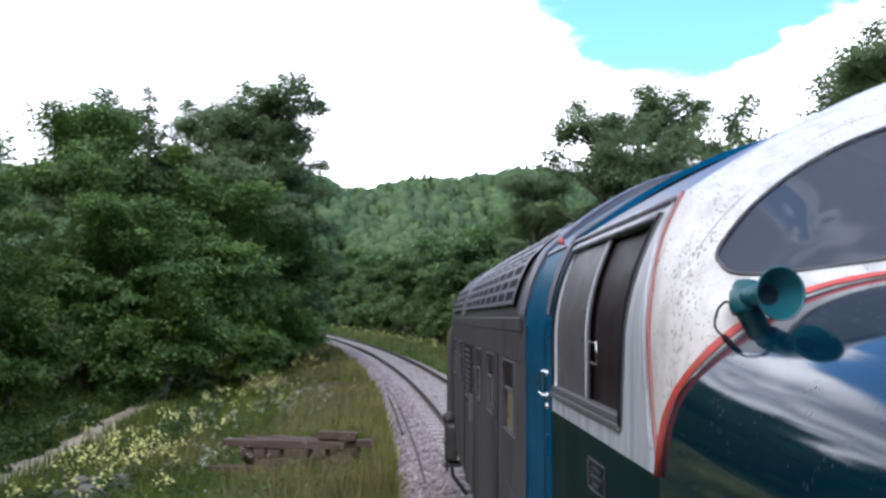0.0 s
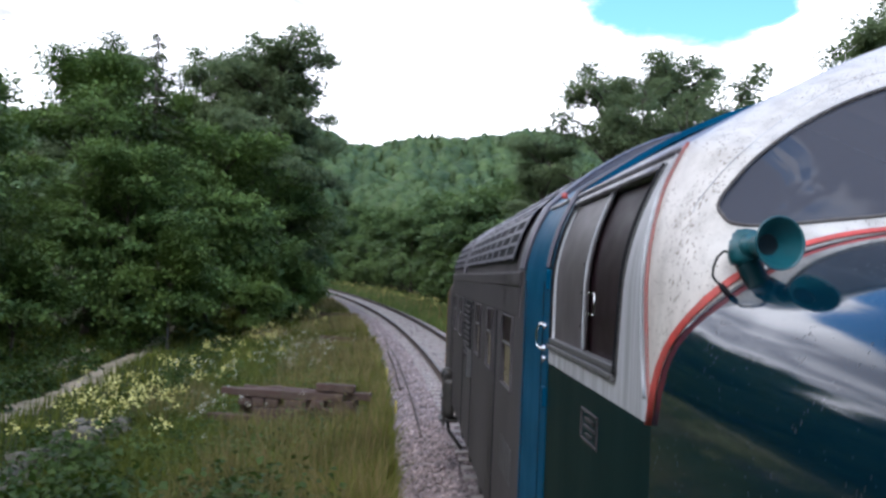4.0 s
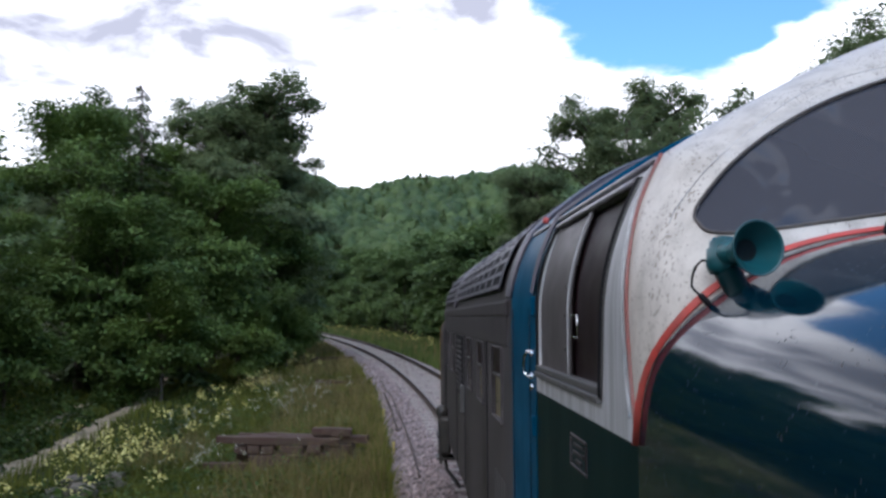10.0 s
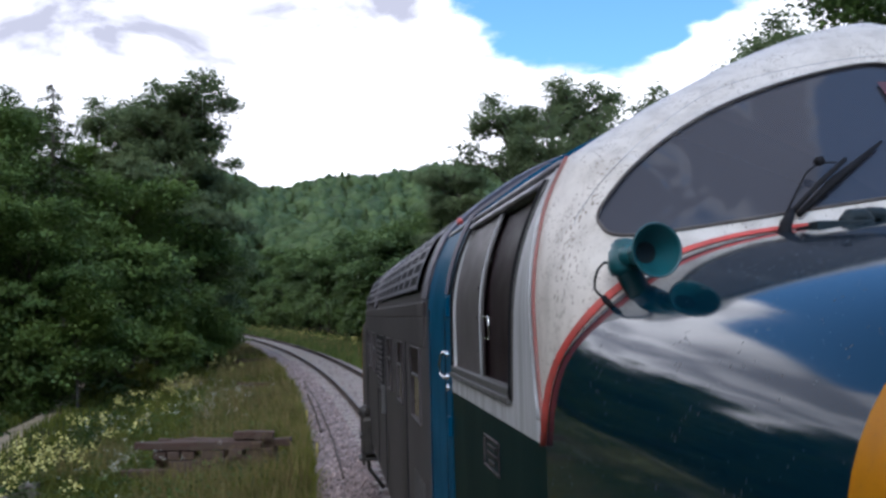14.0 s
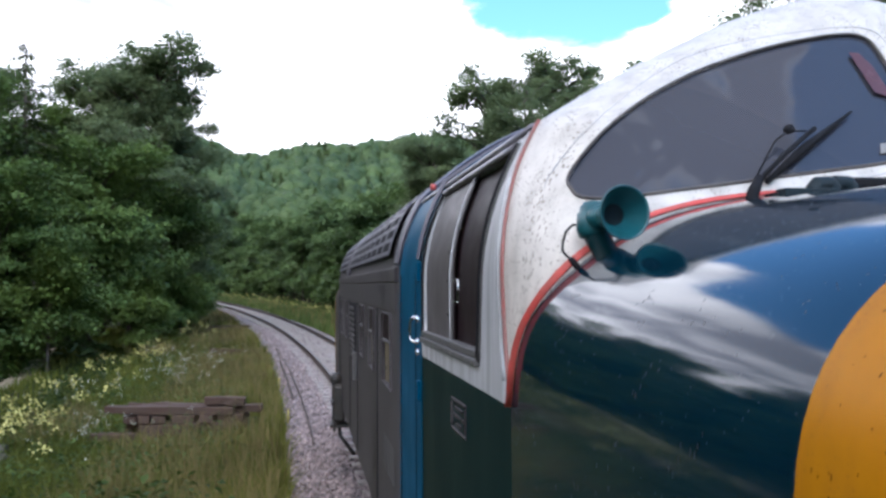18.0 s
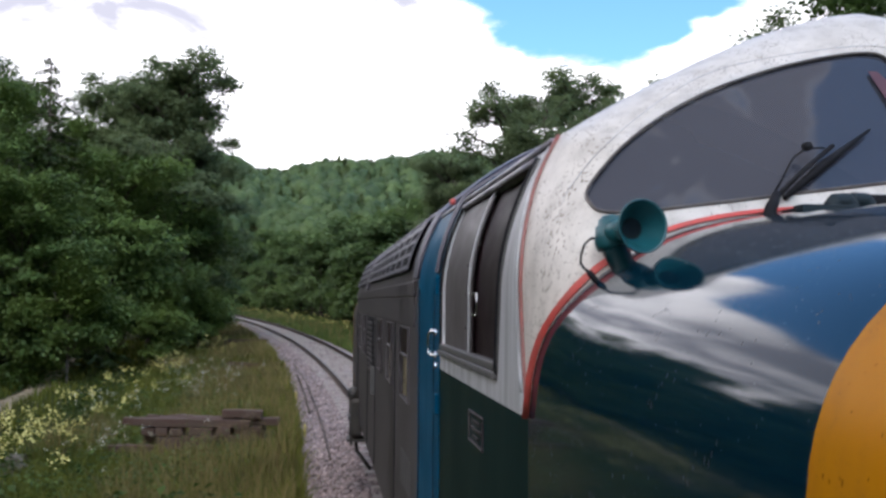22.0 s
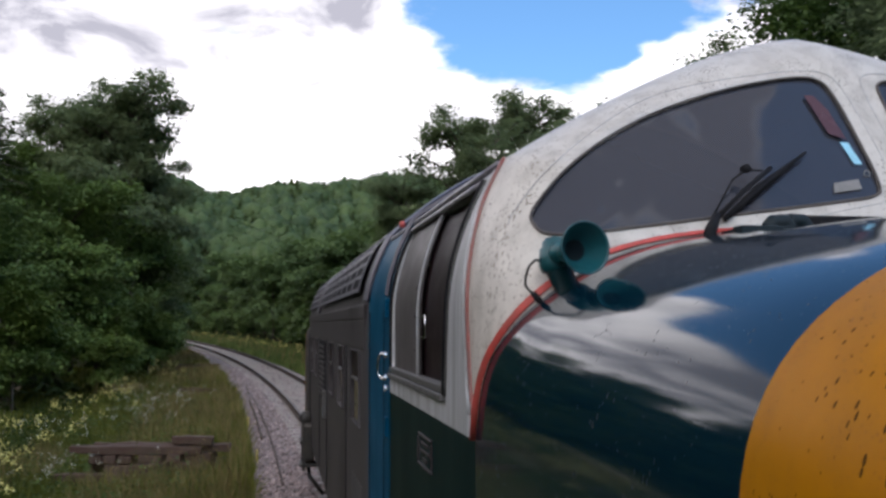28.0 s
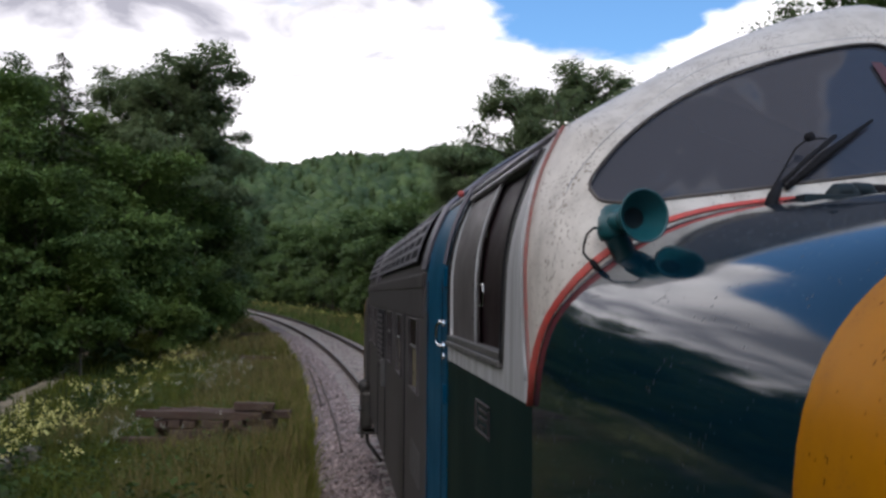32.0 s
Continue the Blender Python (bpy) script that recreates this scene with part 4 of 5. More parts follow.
# ---- lineside things ----
def timber(parent, x, y, z, length, turn, tilt=0.0, seed=0):
    rng = np.random.default_rng(seed)
    bm = bmesh.new()
    box(bm, -length / 2, length / 2, -0.13, 0.13, 0, 0.16)
    bmesh.ops.subdivide_edges(bm, edges=[e for e in bm.edges if e.calc_length() > 0.5], cuts=5)
    for v in bm.verts:
        v.co += Vector(rng.normal(0, 0.009, 3))
        if abs(v.co.x) > length / 2 - 0.05:
            v.co.x += rng.normal(0, 0.02)
    ob = part("timber", bm, M_TIMBER, parent, "", False, 0.012)
    ob.matrix_basis = pose(x, y, z, 0, tilt, turn)
    return ob


def make_timber_pile(x, y, turn, rows_, label, seed, ends=0):
    """Layers of old sleepers along the pile; ends: a top course of short lengths lying end-on."""
    p = thing("timber_pile", label, "timber pile", "old sleepers by the line", (x, y, float(land(x, y))))
    p.rotation_euler = (0, 0, radians(turn))
    rng = np.random.default_rng(seed)
    z = -0.03
    for r, n in enumerate(rows_):
        for k in range(n):
            along, step = rng.normal(0, 0.10), (k - (n - 1) / 2)
            timber(p, along * 3.0, step * 0.28 + rng.normal(0, 0.03), z + rng.normal(0, 0.012), rng.uniform(0.9, 1.6) if (k + r) % 3 == 0 else rng.uniform(1.9, 2.6), rng.normal(0, 5), rng.normal(0, 2.5), seed * 50 + r * 9 + k)
        z += 0.172
    for k in range(ends):
        timber(p, -1.05 + 0.32 * k + rng.normal(0, 0.03), -0.05 + rng.normal(0, 0.05), z, rng.uniform(0.7, 0.95), 90 + rng.normal(0, 5), rng.normal(0, 3), seed * 50 + 30 + k)
    if ends:
        for k, (along, step, length) in enumerate(((-0.25, -0.30, 2.6), (0.35, -0.02, 2.5), (-0.1, 0.27, 2.2), (0.85, -0.12, 0.8))):
            timber(p, along, step, z + 0.172 + 0.165 * (k == 3), length, rng.normal(0, 3), rng.normal(0, 1.5), seed * 50 + 45 + k)
    return p


make_timber_pile(-2.42, 21.6, -4, (4, 4, 4), "stack of rotting red-brown railway sleepers in the grass", 1, 8)
make_timber_pile(-2.35, 39.5, 5, (3, 3, 2), "low pile of weathered sleepers beside the ballast", 2)
make_timber_pile(-4.2, 60.0, 14, (3, 1), "low pile of weathered sleepers beside the ballast", 4)


def make_old_rail():
    ob = thing("old_rail", "rusty length of old rail lying along the ballast edge", "rail")
    for s0, s1, o0, o1 in ((12.0, 37.0, -1.78, -1.74), (19.0, 31.0, -1.98, -1.90)):
        bm = bmesh.new()
        pts = []
        for s in np.arange(s0, s1, 1.0):
            x, y, a = track_at(s, o0 + (o1 - o0) * (s - s0) / (s1 - s0))
            pts.append((x, y, climb(y) - 0.20 - 0.06 * (o0 < -1.7)))
        tube(bm, pts, 0.05, 6, 0.6)
        part("rail_length", bm, M_STEEL, ob)
    for s, o in ((14.4, -2.35), (19.5, -2.38), (25.0, -2.3)):
        x, y, a = track_at(s, o)
        g = float(climb(y))
        boxed("chair_block", x - 0.12, x + 0.12, y - 0.2, y + 0.2, g - 0.52, g - 0.36, M_TIMBER, ob)


make_old_rail()


def make_pegs():
    for s, o in ((15.2, -2.2), (22.0, -2.25), (33.0, -2.25)):
        x, y, a = track_at(s, o)
        g = float(climb(y)) - 0.38
        p = thing("marker_peg", "small yellow-painted marker peg at the ballast edge", "marker peg", "marker pegs", (x, y, g))
        bm = bmesh.new()
        box(bm, -0.022, 0.022, -0.022, 0.022, -0.1, 0.34)
        part("stake", bm, M_PEG, p, "", False, 0.005)
        bm = bmesh.new()
        lathe(bm, [(0, 0.0), (0.0, 0.026), (0.02, 0.028), (0.03, 0.0)], pose(0, 0, 0.34, 90), 8)
        part("cap", bm, M_PEG, p)


make_pegs()


def make_wall():
    """Tumbled remains of a dry-stone wall between the dirt track and the line."""
    w = thing("rubble_wall", "tumbled dry-stone wall half hidden in weeds", "stone wall")
    rng = np.random.default_rng(44)
    shapes = []
    for k in range(5):
        bm = bmesh.new()
        bmesh.ops.create_cube(bm, size=1.0)
        bmesh.ops.subdivide_edges(bm, edges=list(bm.edges), cuts=1)
        for v in bm.verts:
            v.co = v.co.normalized() * 0.62 * (0.75 + 0.25 * v.co.length) + Vector(rng.normal(0, 0.05, 3))
        me = bpy.data.meshes.new("stone")
        bm.to_mesh(me); bm.free()
        me.materials.append(M_RUBBLE)
        shapes.append(me)
    for k in range(120):
        y = rng.uniform(11.0, 21.0)
        x = -5.75 - 0.03 * (y - 16) + rng.normal(0, 0.28)
        lvl = rng.choice([0, 0, 1, 1, 2])
        s = rng.uniform(0.16, 0.40)
        ob = new("stone", shapes[k % 5])
        ob.parent = w
        ob.matrix_basis = pose(x, y, float(land(x, y)) + 0.06 + 0.17 * lvl, rng.uniform(-15, 15), rng.uniform(-15, 15), rng.uniform(0, 360)) @ Matrix.Diagonal((s * 1.4, s, s * 0.7, 1))


make_wall()

# ---- the locomotive ----
MID_X = 1.96                 # centre line
SIDE_X = 0.615               # body side nearest the camera
FLOOR_Z, BELT_Z, GUTTER_Z, APEX_Z = 0.95, 2.43, 3.30, 3.855
CAB_BACK, DOOR_BACK, FAR_Y = 5.0, 6.1, 16.0


def side_x(z):
    return SIDE_X + 0.16 * max(0.0, (z - 2.80) / 0.52) ** 2


def screen_y(z):
    """The raked plane of the windscreens."""
    return 2.4425 + 0.75 * (z - 2.78)


def edge_y(z):
    """Where the rounded cab front meets the side or roof."""
    if z > GUTTER_Z:
        return screen_y(z) + 0.25
    return float(np.interp(z, [2.30, 2.43, 2.60, 2.745, 2.88, 3.02, 3.14, 3.30], [2.78, 2.835, 2.90, 2.935, 2.955, 2.995, 3.05, 3.07]))


def front_y(x, z):
    """The cab front's surface."""
    e = min(x - side_x(min(z, GUTTER_Z)), 2 * MID_X - side_x(min(z, GUTTER_Z)) - x)
    t = max(0.0, 1 - max(0.0, e) / 0.24)
    return screen_y(z) + (edge_y(min(z, GUTTER_Z)) - screen_y(z)) * (1 - math.sqrt(max(0.0, 1 - t * t)))


def roof_pt(a, p=1.38):
    """The roof's shallow arc, from gutter (0) to gutter (pi)."""
    u = math.cos(a)
    return MID_X - 1.197 * u, GUTTER_Z + (APEX_Z - GUTTER_Z) * (1 - abs(u) ** p)


def ring_pts(z0=2.30):
    """The cab's cross-section from low on one side, over the roof, to the other side."""
    left = [(side_x(z), z) for z in np.linspace(z0, GUTTER_Z, 24)]
    top = [roof_pt(a) for a in np.linspace(0, math.pi, 61)[1:-1]]
    return left + top + [(2 * MID_X - x, z) for x, z in left[::-1]]


def outline(pts, n=6):
    """A closed smooth curve through points (Catmull-Rom)."""
    out = []
    m = len(pts)
    for i in range(m):
        p0, p1, p2, p3 = (Vector(pts[(i + k) % m]) for k in (-1, 0, 1, 2))
        for j in range(n):
            t = j / n
            out.append(0.5 * ((2 * p1) + (p2 - p0) * t + (2 * p0 - 5 * p1 + 4 * p2 - p3) * t * t + (3 * p1 - p0 - 3 * p2 + p3) * t ** 3))
    return out


def inside(p, poly):
    c, j = False, len(poly) - 1
    for i in range(len(poly)):
        a, b = poly[i], poly[j]
        if (a[1] > p[1]) != (b[1] > p[1]) and p[0] < (b[0] - a[0]) * (p[1] - a[1]) / (b[1] - a[1]) + a[0]:
            c = not c
        j = i
    return c


SCREEN = [(0.758, 3.050), (0.778, 3.022), (0.86, 3.018), (1.08, 3.046), (1.397, 3.090), (1.70, 3.132), (1.835, 3.158), (1.868, 3.215),
          (1.875, 3.36), (1.874, 3.51), (1.850, 3.588), (1.755, 3.598), (1.56, 3.556), (1.37, 3.496), (1.19, 3.422), (1.02, 3.328), (0.88, 3.225), (0.79, 3.130), (0.757, 3.080)]


def solid(ob, thick):
    md = ob.modifiers.new("thickness", "SOLIDIFY")
    md.thickness, md.offset = thick, -1
    return ob


def grid_part(name, pts, mat, parent, label="", skip=None, thick=0.03, flip=False, trim_to=None):
    """A panel from rows of points; skip(centre) leaves a hole."""
    bm = bmesh.new()
    vs = [[bm.verts.new(p) for p in row] for row in pts]
    for r, q in zip(vs, vs[1:]):
        for i in range(len(r) - 1):
            c = (r[i].co + r[i + 1].co + q[i + 1].co + q[i].co) / 4
            if skip and skip(c):
                continue
            f = (r[i], r[i + 1], q[i + 1], q[i])
            bm.faces.new(f[::-1] if flip else f)
    bmesh.ops.delete(bm, geom=[v for v in bm.verts if not v.link_faces], context="VERTS")
    if trim_to:
        # draws the ragged rim of an opening onto its true outline
        for v in {v for e in bm.edges if e.is_boundary for v in e.verts}:
            for poly in trim_to:
                q = min(poly, key=lambda p: (p[0] - v.co.x) ** 2 + (p[1] - v.co.z) ** 2)
                if math.hypot(q[0] - v.co.x, q[1] - v.co.z) < 0.055:
                    v.co = (q[0], front_y(*q), q[1])
    for e in bm.edges:
        e.smooth = not e.is_boundary
    ob = part(name, bm, mat, parent, label, True)
    return solid(ob, thick) if thick else ob


def nose_top(y):
    return float(np.interp(y, [0.6, 0.95, 1.25, 2.0, 2.62, 3.0], [2.940, 2.965, 2.990, 3.022, 3.045, 3.055]))


def nose_ring(y, k=1.0):
    """The nose's cross-section at y; k shrinks it about its middle for the rounded front."""
    # squarer shoulders towards the cab
    a, p, z0 = 1.348, float(np.interp(y, [2.25, 2.65], [3.0, 3.3])), BELT_Z
    b = nose_top(y) - z0
    out = [(MID_X - a, z) for z in np.linspace(1.05, z0, 8)[:-1]]
    for t in np.linspace(0, math.pi / 2, 26):
        c, s = math.cos(t) ** (2 / p), math.sin(t) ** (2 / p)
        out.append((MID_X - a * c, z0 + b * s))
    out = out + [(2 * MID_X - x, z) for x, z in out[-2::-1]]
    if k < 1:
        mz = 2.05
        out = [(MID_X + (x - MID_X) * k, mz + (z - mz) * k) for x, z in out]
    return out


def nose_back(z):
    return float(np.interp(z, [2.43, 2.58, 2.66, 2.75, 2.85, 2.95], [2.835, 2.775, 2.72, 2.67, 2.66, 2.69]))


def at_end(far):
    """Mirrors a y to the far end when far."""
    return (lambda y: 19.0 - y) if far else (lambda y: y)


def make_cab_end(loco, far=False):
    Y = at_end(far)
    ring = ring_pts()
    cx, cz = MID_X, 3.0
    poly = [(p.x, p.y) for p in outline(SCREEN)]
    poly2 = [(2 * MID_X - x, z) for x, z in poly]
    rows_ = []
    for i, k in enumerate(np.concatenate([1 - np.linspace(0, 1, 20) ** 1.6 * 0.3, np.linspace(0.69, 0.02, 46)])):
        row = []
        for n, (bx, bz) in enumerate(ring):
            x, z = cx + (bx - cx) * k, cz + (bz - cz) * k
            # inward distance from the section's edge sets the rounding
            t1, t0 = ring[min(n + 1, len(ring) - 1)], ring[max(n - 1, 0)]
            tx, tz = t1[0] - t0[0], t1[1] - t0[1]
            ln = math.hypot(tx, tz)
            e = abs((x - bx) * tz - (z - bz) * tx) / ln
            t = max(0.0, 1 - e / 0.24)
            y = screen_y(z) + max(0.02, edge_y(bz) - screen_y(bz)) * (1 - math.sqrt(max(0.0, 1 - t * t)))
            row.append((x, Y(y), z))
        rows_.append(row)
    skip = None if far else (lambda c: inside((c.x, c.z), poly) or inside((c.x, c.z), poly2))
    grid_part("cab_front", rows_, M_BODY if far else M_WHITE, loco, "grimy far cab front" if far else "white cab front flecked with brake dust", skip, 0.02, not far, None if far else (poly, poly2))
    # nose
    ys = [None] + list(np.linspace(2.5, 1.185, 14))
    rows_ = []
    for y in ys:
        rows_.append([(x, Y(nose_back(z) if y is None else y), z) for x, z in nose_ring(2.65 if y is None else y)])
    grid_part("nose", rows_, M_BODY if far else M_BLUE, loco, "glossy blue nose mirroring the sky", None, 0.02, not far)
    rows_ = [[(x, Y(y), z) for x, z in nose_ring(y, k)] for y, k in ((1.185, 1.0), (1.06, 1.0), (0.95, 0.998), (0.86, 0.985), (0.80, 0.965), (0.76, 0.94), (0.73, 0.90), (0.72, 0.80), (0.715, 0.4), (0.715, 0.02))]
    grid_part("warning_panel", rows_, M_YELLOW, loco, "dirty yellow warning panel on the nose end", None, 0.02, not far)
    return poly


def make_windscreen(loco, poly, mirror):
    X = (lambda x: 2 * MID_X - x) if mirror else (lambda x: x)
    bm = bmesh.new()
    pts = [Vector((X(x), front_y(x, z) + 0.006, z)) for x, z in poly]
    c = sum((Vector(p) for p in poly), Vector((0, 0))) / len(poly)
    rings = []
    for k in (1.0, 0.75, 0.5, 0.25):
        rings.append([bm.verts.new((X(c.x + (x - c.x) * k), front_y(c.x + (x - c.x) * k, c.y + (z - c.y) * k) + 0.006, c.y + (z - c.y) * k)) for x, z in poly])
    mid = bm.verts.new((X(c.x), front_y(c.x, c.y) + 0.006, c.y))
    n = len(poly)
    for q, w in zip(rings, rings[1:]):
        for i in range(n):
            bm.faces.new((q[i], q[(i + 1) % n], w[(i + 1) % n], w[i]))
    for i in range(n):
        bm.faces.new((rings[-1][i], rings[-1][(i + 1) % n], mid))
    pane = part("windscreen", bm, M_SCREEN, loco, "dark curved windscreen with cloud reflections", True)
    bm = bmesh.new()
    loop = [(p.x, p.y - 0.010, p.z) for p in pts]
    tube(bm, loop + [loop[0], loop[1]], 0.0048, 8)
    part("seal", bm, M_SEAL, pane, "aged grey rubber window seal", True)
    # panel seam round the opening
    bm = bmesh.new()
    seam = []
    for x, z in poly:
        dx, dz = x - c.x, z - c.y
        k = 1 + 0.055 / math.hypot(dx, dz)
        q = (c.x + dx * k, c.y + dz * k)
        if q[1] > nose_top(2.65) + 0.01:
            seam.append((X(q[0]), front_y(*q) - 0.0005, q[1]))
    i0 = max(range(len(seam)), key=lambda i: (Vector(seam[i]) - Vector(seam[i - 1])).length)
    tube(bm, seam[i0:] + seam[:i0], 0.0013, 4)
    part("panel_seam", bm, M_GREY, pane, "fine panel seam round the windscreen", True)
    return pane


def make_body(loco):
    zs_low = list(np.linspace(FLOOR_Z, BELT_Z, 5))
    zs_up = [2.43, 2.49, 2.55] + list(np.linspace(2.61, 3.16, 8)) + [3.24, 3.30]
    for right in (False, True):
        X = (lambda x: 2 * MID_X - x) if right else (lambda x: x)
        # cab side under the belt
        grid_part("cab_side", [[(X(SIDE_X), y, z) for y in np.linspace(2.84, CAB_BACK, 9)] for z in zs_low], M_TEAL, loco, "dark green-blue lower cab side", None, 0.03, not right)
        # cab side at window height
        def win_front(z):
            return float(np.interp(z, [2.52, 3.24], [3.37, 3.235]))
        rows_ = []
        for z in zs_up:
            a, b = edge_y(z), win_front(z)
            ys = list(np.linspace(a, b, 5)) + list(np.linspace(b, 4.90, 12))[1:] + [CAB_BACK]
            rows_.append([(X(side_x(z)), y, z) for y in ys])
        skip = lambda c: 2.55 < c.z < 3.24 and win_front(c.z) < c.y < 4.90
        grid_part("window_surround", rows_, M_GREY, loco, "pale grey window surround with rust streaks", skip, 0.03, not right)
        # doorway bay
        grid_part("door_bay", [[(X(side_x(z) - 0.004), y, z) for y in np.linspace(CAB_BACK, DOOR_BACK, 5)] for z in zs_low + zs_up[1:]], M_DOOR, loco, "bright blue cab door bay", None, 0.03, not right)
        # engine room side with its windows
        wins = [(6.75, 7.45), (8.35, 8.95), (9.75, 10.35), (13.1, 13.7), (14.5, 15.1)]
        ys = sorted({DOOR_BACK, FAR_Y, *[v for w in wins for v in w], *np.linspace(6.3, 15.8, 10).round(2)})
        zs = [0.95, 1.5, 2.08, 2.58, 2.75, 2.95, 3.1, 3.2, 3.30]
        skip = lambda c: 2.08 < c.z < 2.58 and any(a < c.y < b for a, b in wins)
        grid_part("body_side", [[(X(side_x(z) + 0.004), y, z) for y in ys] for z in zs], M_BODY, loco, "grimy grey-brown engine-room side", skip, 0.03, not right)
        for a, b in wins:
            xx = X(SIDE_X + 0.02)
            bm = bmesh.new()
            box(bm, min(xx, xx + 0.006), max(xx, xx + 0.006), a - 0.01, b + 0.01, 2.07, 2.59)
            w = part("window", bm, M_WINDOW, loco, "small engine-room window with a pale frame")
            bm = bmesh.new()
            s = -1 if not right else 1
            xo = X(SIDE_X)
            for y0, y1, z0, z1 in ((a - 0.015, b + 0.015, 2.068, 2.083), (a - 0.015, b + 0.015, 2.575, 2.590), (a - 0.015, a + 0.006, 2.085, 2.575), (b - 0.006, b + 0.015, 2.085, 2.575)):
                box(bm, min(xo - 0.014, xo + 0.03), max(xo - 0.014, xo + 0.03) , y0, y1, z0, z1)
            part("frame", bm, M_BODY, w, "", False, 0.004)
            # dark pane over the glass, painted as the shade in an open light
            boxed("upper_light", xo - 0.002 if not right else xo - 0.006, xo + 0.006 if not right else xo + 0.002, a + 0.012, b - 0.012, 2.40, 2.573, M_FRONT, w, "top light, a dark pane standing for the shade in its opening", 0.0)
            boxed("glazing_bar", xo - 0.008, xo + 0.02, a + 0.02, b - 0.02, 2.37, 2.395, M_FRAME, w)
    # roof in three lengths
    aa = np.linspace(0, math.pi, 49)
    roof = lambda y0, y1, n, lift, p: [[(MID_X + (roof_pt(a, p)[0] - MID_X) * (1 + lift), (edge_y(roof_pt(a, p)[1]) if y0 is None else y0) * (1 - t) + y1 * t, roof_pt(a, p)[1] + lift) for t in np.linspace(0, 1, n)] for a in aa]
    grid_part("cab_roof", roof(None, CAB_BACK, 6, 0.0, 1.38), M_ROOF, loco, "lilac-grey cab roof reflecting the sky", None, 0.03, True)
    grid_part("door_arch", roof(CAB_BACK, DOOR_BACK, 4, 0.006, 1.7), M_DOOR, loco, "bright blue arch of the roof over the door", None, 0.03, True)
    grid_part("engine_roof", roof(DOOR_BACK, FAR_Y, 12, 0.0, 2.1), M_ROOF, loco, "dark sooty engine-room roof", None, 0.03, True)
    # arch ribs
    for y, w, mt in ((6.22, 0.10, M_ROOF), (12.75, 0.16, M_ROOF), (5.04, 0.022, M_ROOF)):
        pts = [(side_x(z), z) for z in np.linspace(2.9, 3.3, 5)] + [roof_pt(a, 2.1 if y > 6.1 else 1.55) for a in np.linspace(0, math.pi, 33)[1:-1]] + [(2 * MID_X - side_x(z), z) for z in np.linspace(3.3, 2.9, 5)]
        rows_ = [[(MID_X + (x - MID_X) * 1.012, y - w, z + 0.012) for x, z in pts], [(MID_X + (x - MID_X) * 1.022, y - w * 0.6, z + 0.02) for x, z in pts], [(MID_X + (x - MID_X) * 1.022, y + w * 0.6, z + 0.02) for x, z in pts], [(MID_X + (x - MID_X) * 1.012, y + w, z + 0.012) for x, z in pts]]
        grid_part("roof_rib", rows_, mt, loco, "", None, 0.02)
    # ledge over the windows
    boxed("cantrail_ledge", SIDE_X - 0.012, SIDE_X + 0.06, 6.35, 15.9, 2.80, 2.90, M_BODY, loco, "dark ledge along the top of the body side", 0.012)
    boxed("cantrail_panel", SIDE_X - 0.003, SIDE_X + 0.05, 6.4, 15.9, 2.60, 2.80, M_BODY, loco, "", 0.01)
    # gutter strip over the cab window
    bm = bmesh.new()
    tube(bm, [(side_x(3.29) - 0.008, y, 3.285) for y in np.linspace(3.10, 6.0, 8)], 0.013, 6)
    part("gutter_strip", bm, M_LILAC, loco, "dull silver rain gutter", True)
    # end walls and floor
    boxed("end_wall", 0.66, 2 * MID_X - 0.66, 15.90, 15.97, 1.0, 2.95, M_BODY, loco)
    boxed("underframe", 0.80, 2 * MID_X - 0.80, 1.2, 17.8, 0.82, 1.06, M_BLACK, loco, "oily black underframe", 0.02)
    boxed("bulkhead", 0.66, 2 * MID_X - 0.66, 6.0, 6.06, 1.0, 2.95, M_INSIDE, loco)
    boxed("cab_floor", 0.66, 2 * MID_X - 0.66, 2.9, 5.9, 1.95, 2.0, M_INSIDE, loco)
    boxed("cab_back", 0.72, 2 * MID_X - 0.72, 4.93, 4.97, 2.0, 3.05, M_INSIDE, loco, "dark maroon rear wall of the cab")
    boxed("desk", 0.85, 2 * MID_X - 0.85, 2.75, 3.15, 2.0, 2.86, M_INSIDE, loco, "", 0.03)
    # grilles on the roof shoulder
    def shoulder(u):
        """From the ledge (0) up over the shoulder (1)."""
        if u < 0.55:
            z = 2.97 + (GUTTER_Z - 2.97) * u / 0.55
            return side_x(z), z
        return roof_pt((u - 0.55) / 0.45 * 0.72, 2.1)
    for y0, y1 in ((6.85, 12.4), (13.1, 15.7)):
        g = new("roof_grille"); g.parent = loco
        g["label"] = "black roof grille of crossed bars"
        us = np.linspace(0, 1, 15)
        out = lambda u, d: (shoulder(u)[0] - d * 0.85, shoulder(u)[1] + d * 0.5)
        # black sheet laid over the roof stands for the shade between the bars
        grid_part("recess", [[(out(u, 0.024)[0], y, out(u, 0.024)[1]) for y in np.linspace(y0, y1, 6)] for u in us], M_RUBBER, g, "", None, 0.0)
        for k in range(int((y1 - y0) / 0.62) + 1):
            y = y0 + k * 0.62
            grid_part("rib", [[(out(u, 0.029)[0], y + e, out(u, 0.029)[1]) for e in (-0.055, 0.055)] for u in us], M_ROOF, g, "", None, 0.004)
        for u in np.linspace(0.04, 0.96, 7):
            grid_part("bar", [[(out(u + e, 0.027)[0], y, out(u + e, 0.027)[1]) for y in np.linspace(y0, y1, 6)] for e in (-0.024, 0.024)], M_ROOF, g, "", None, 0.004)


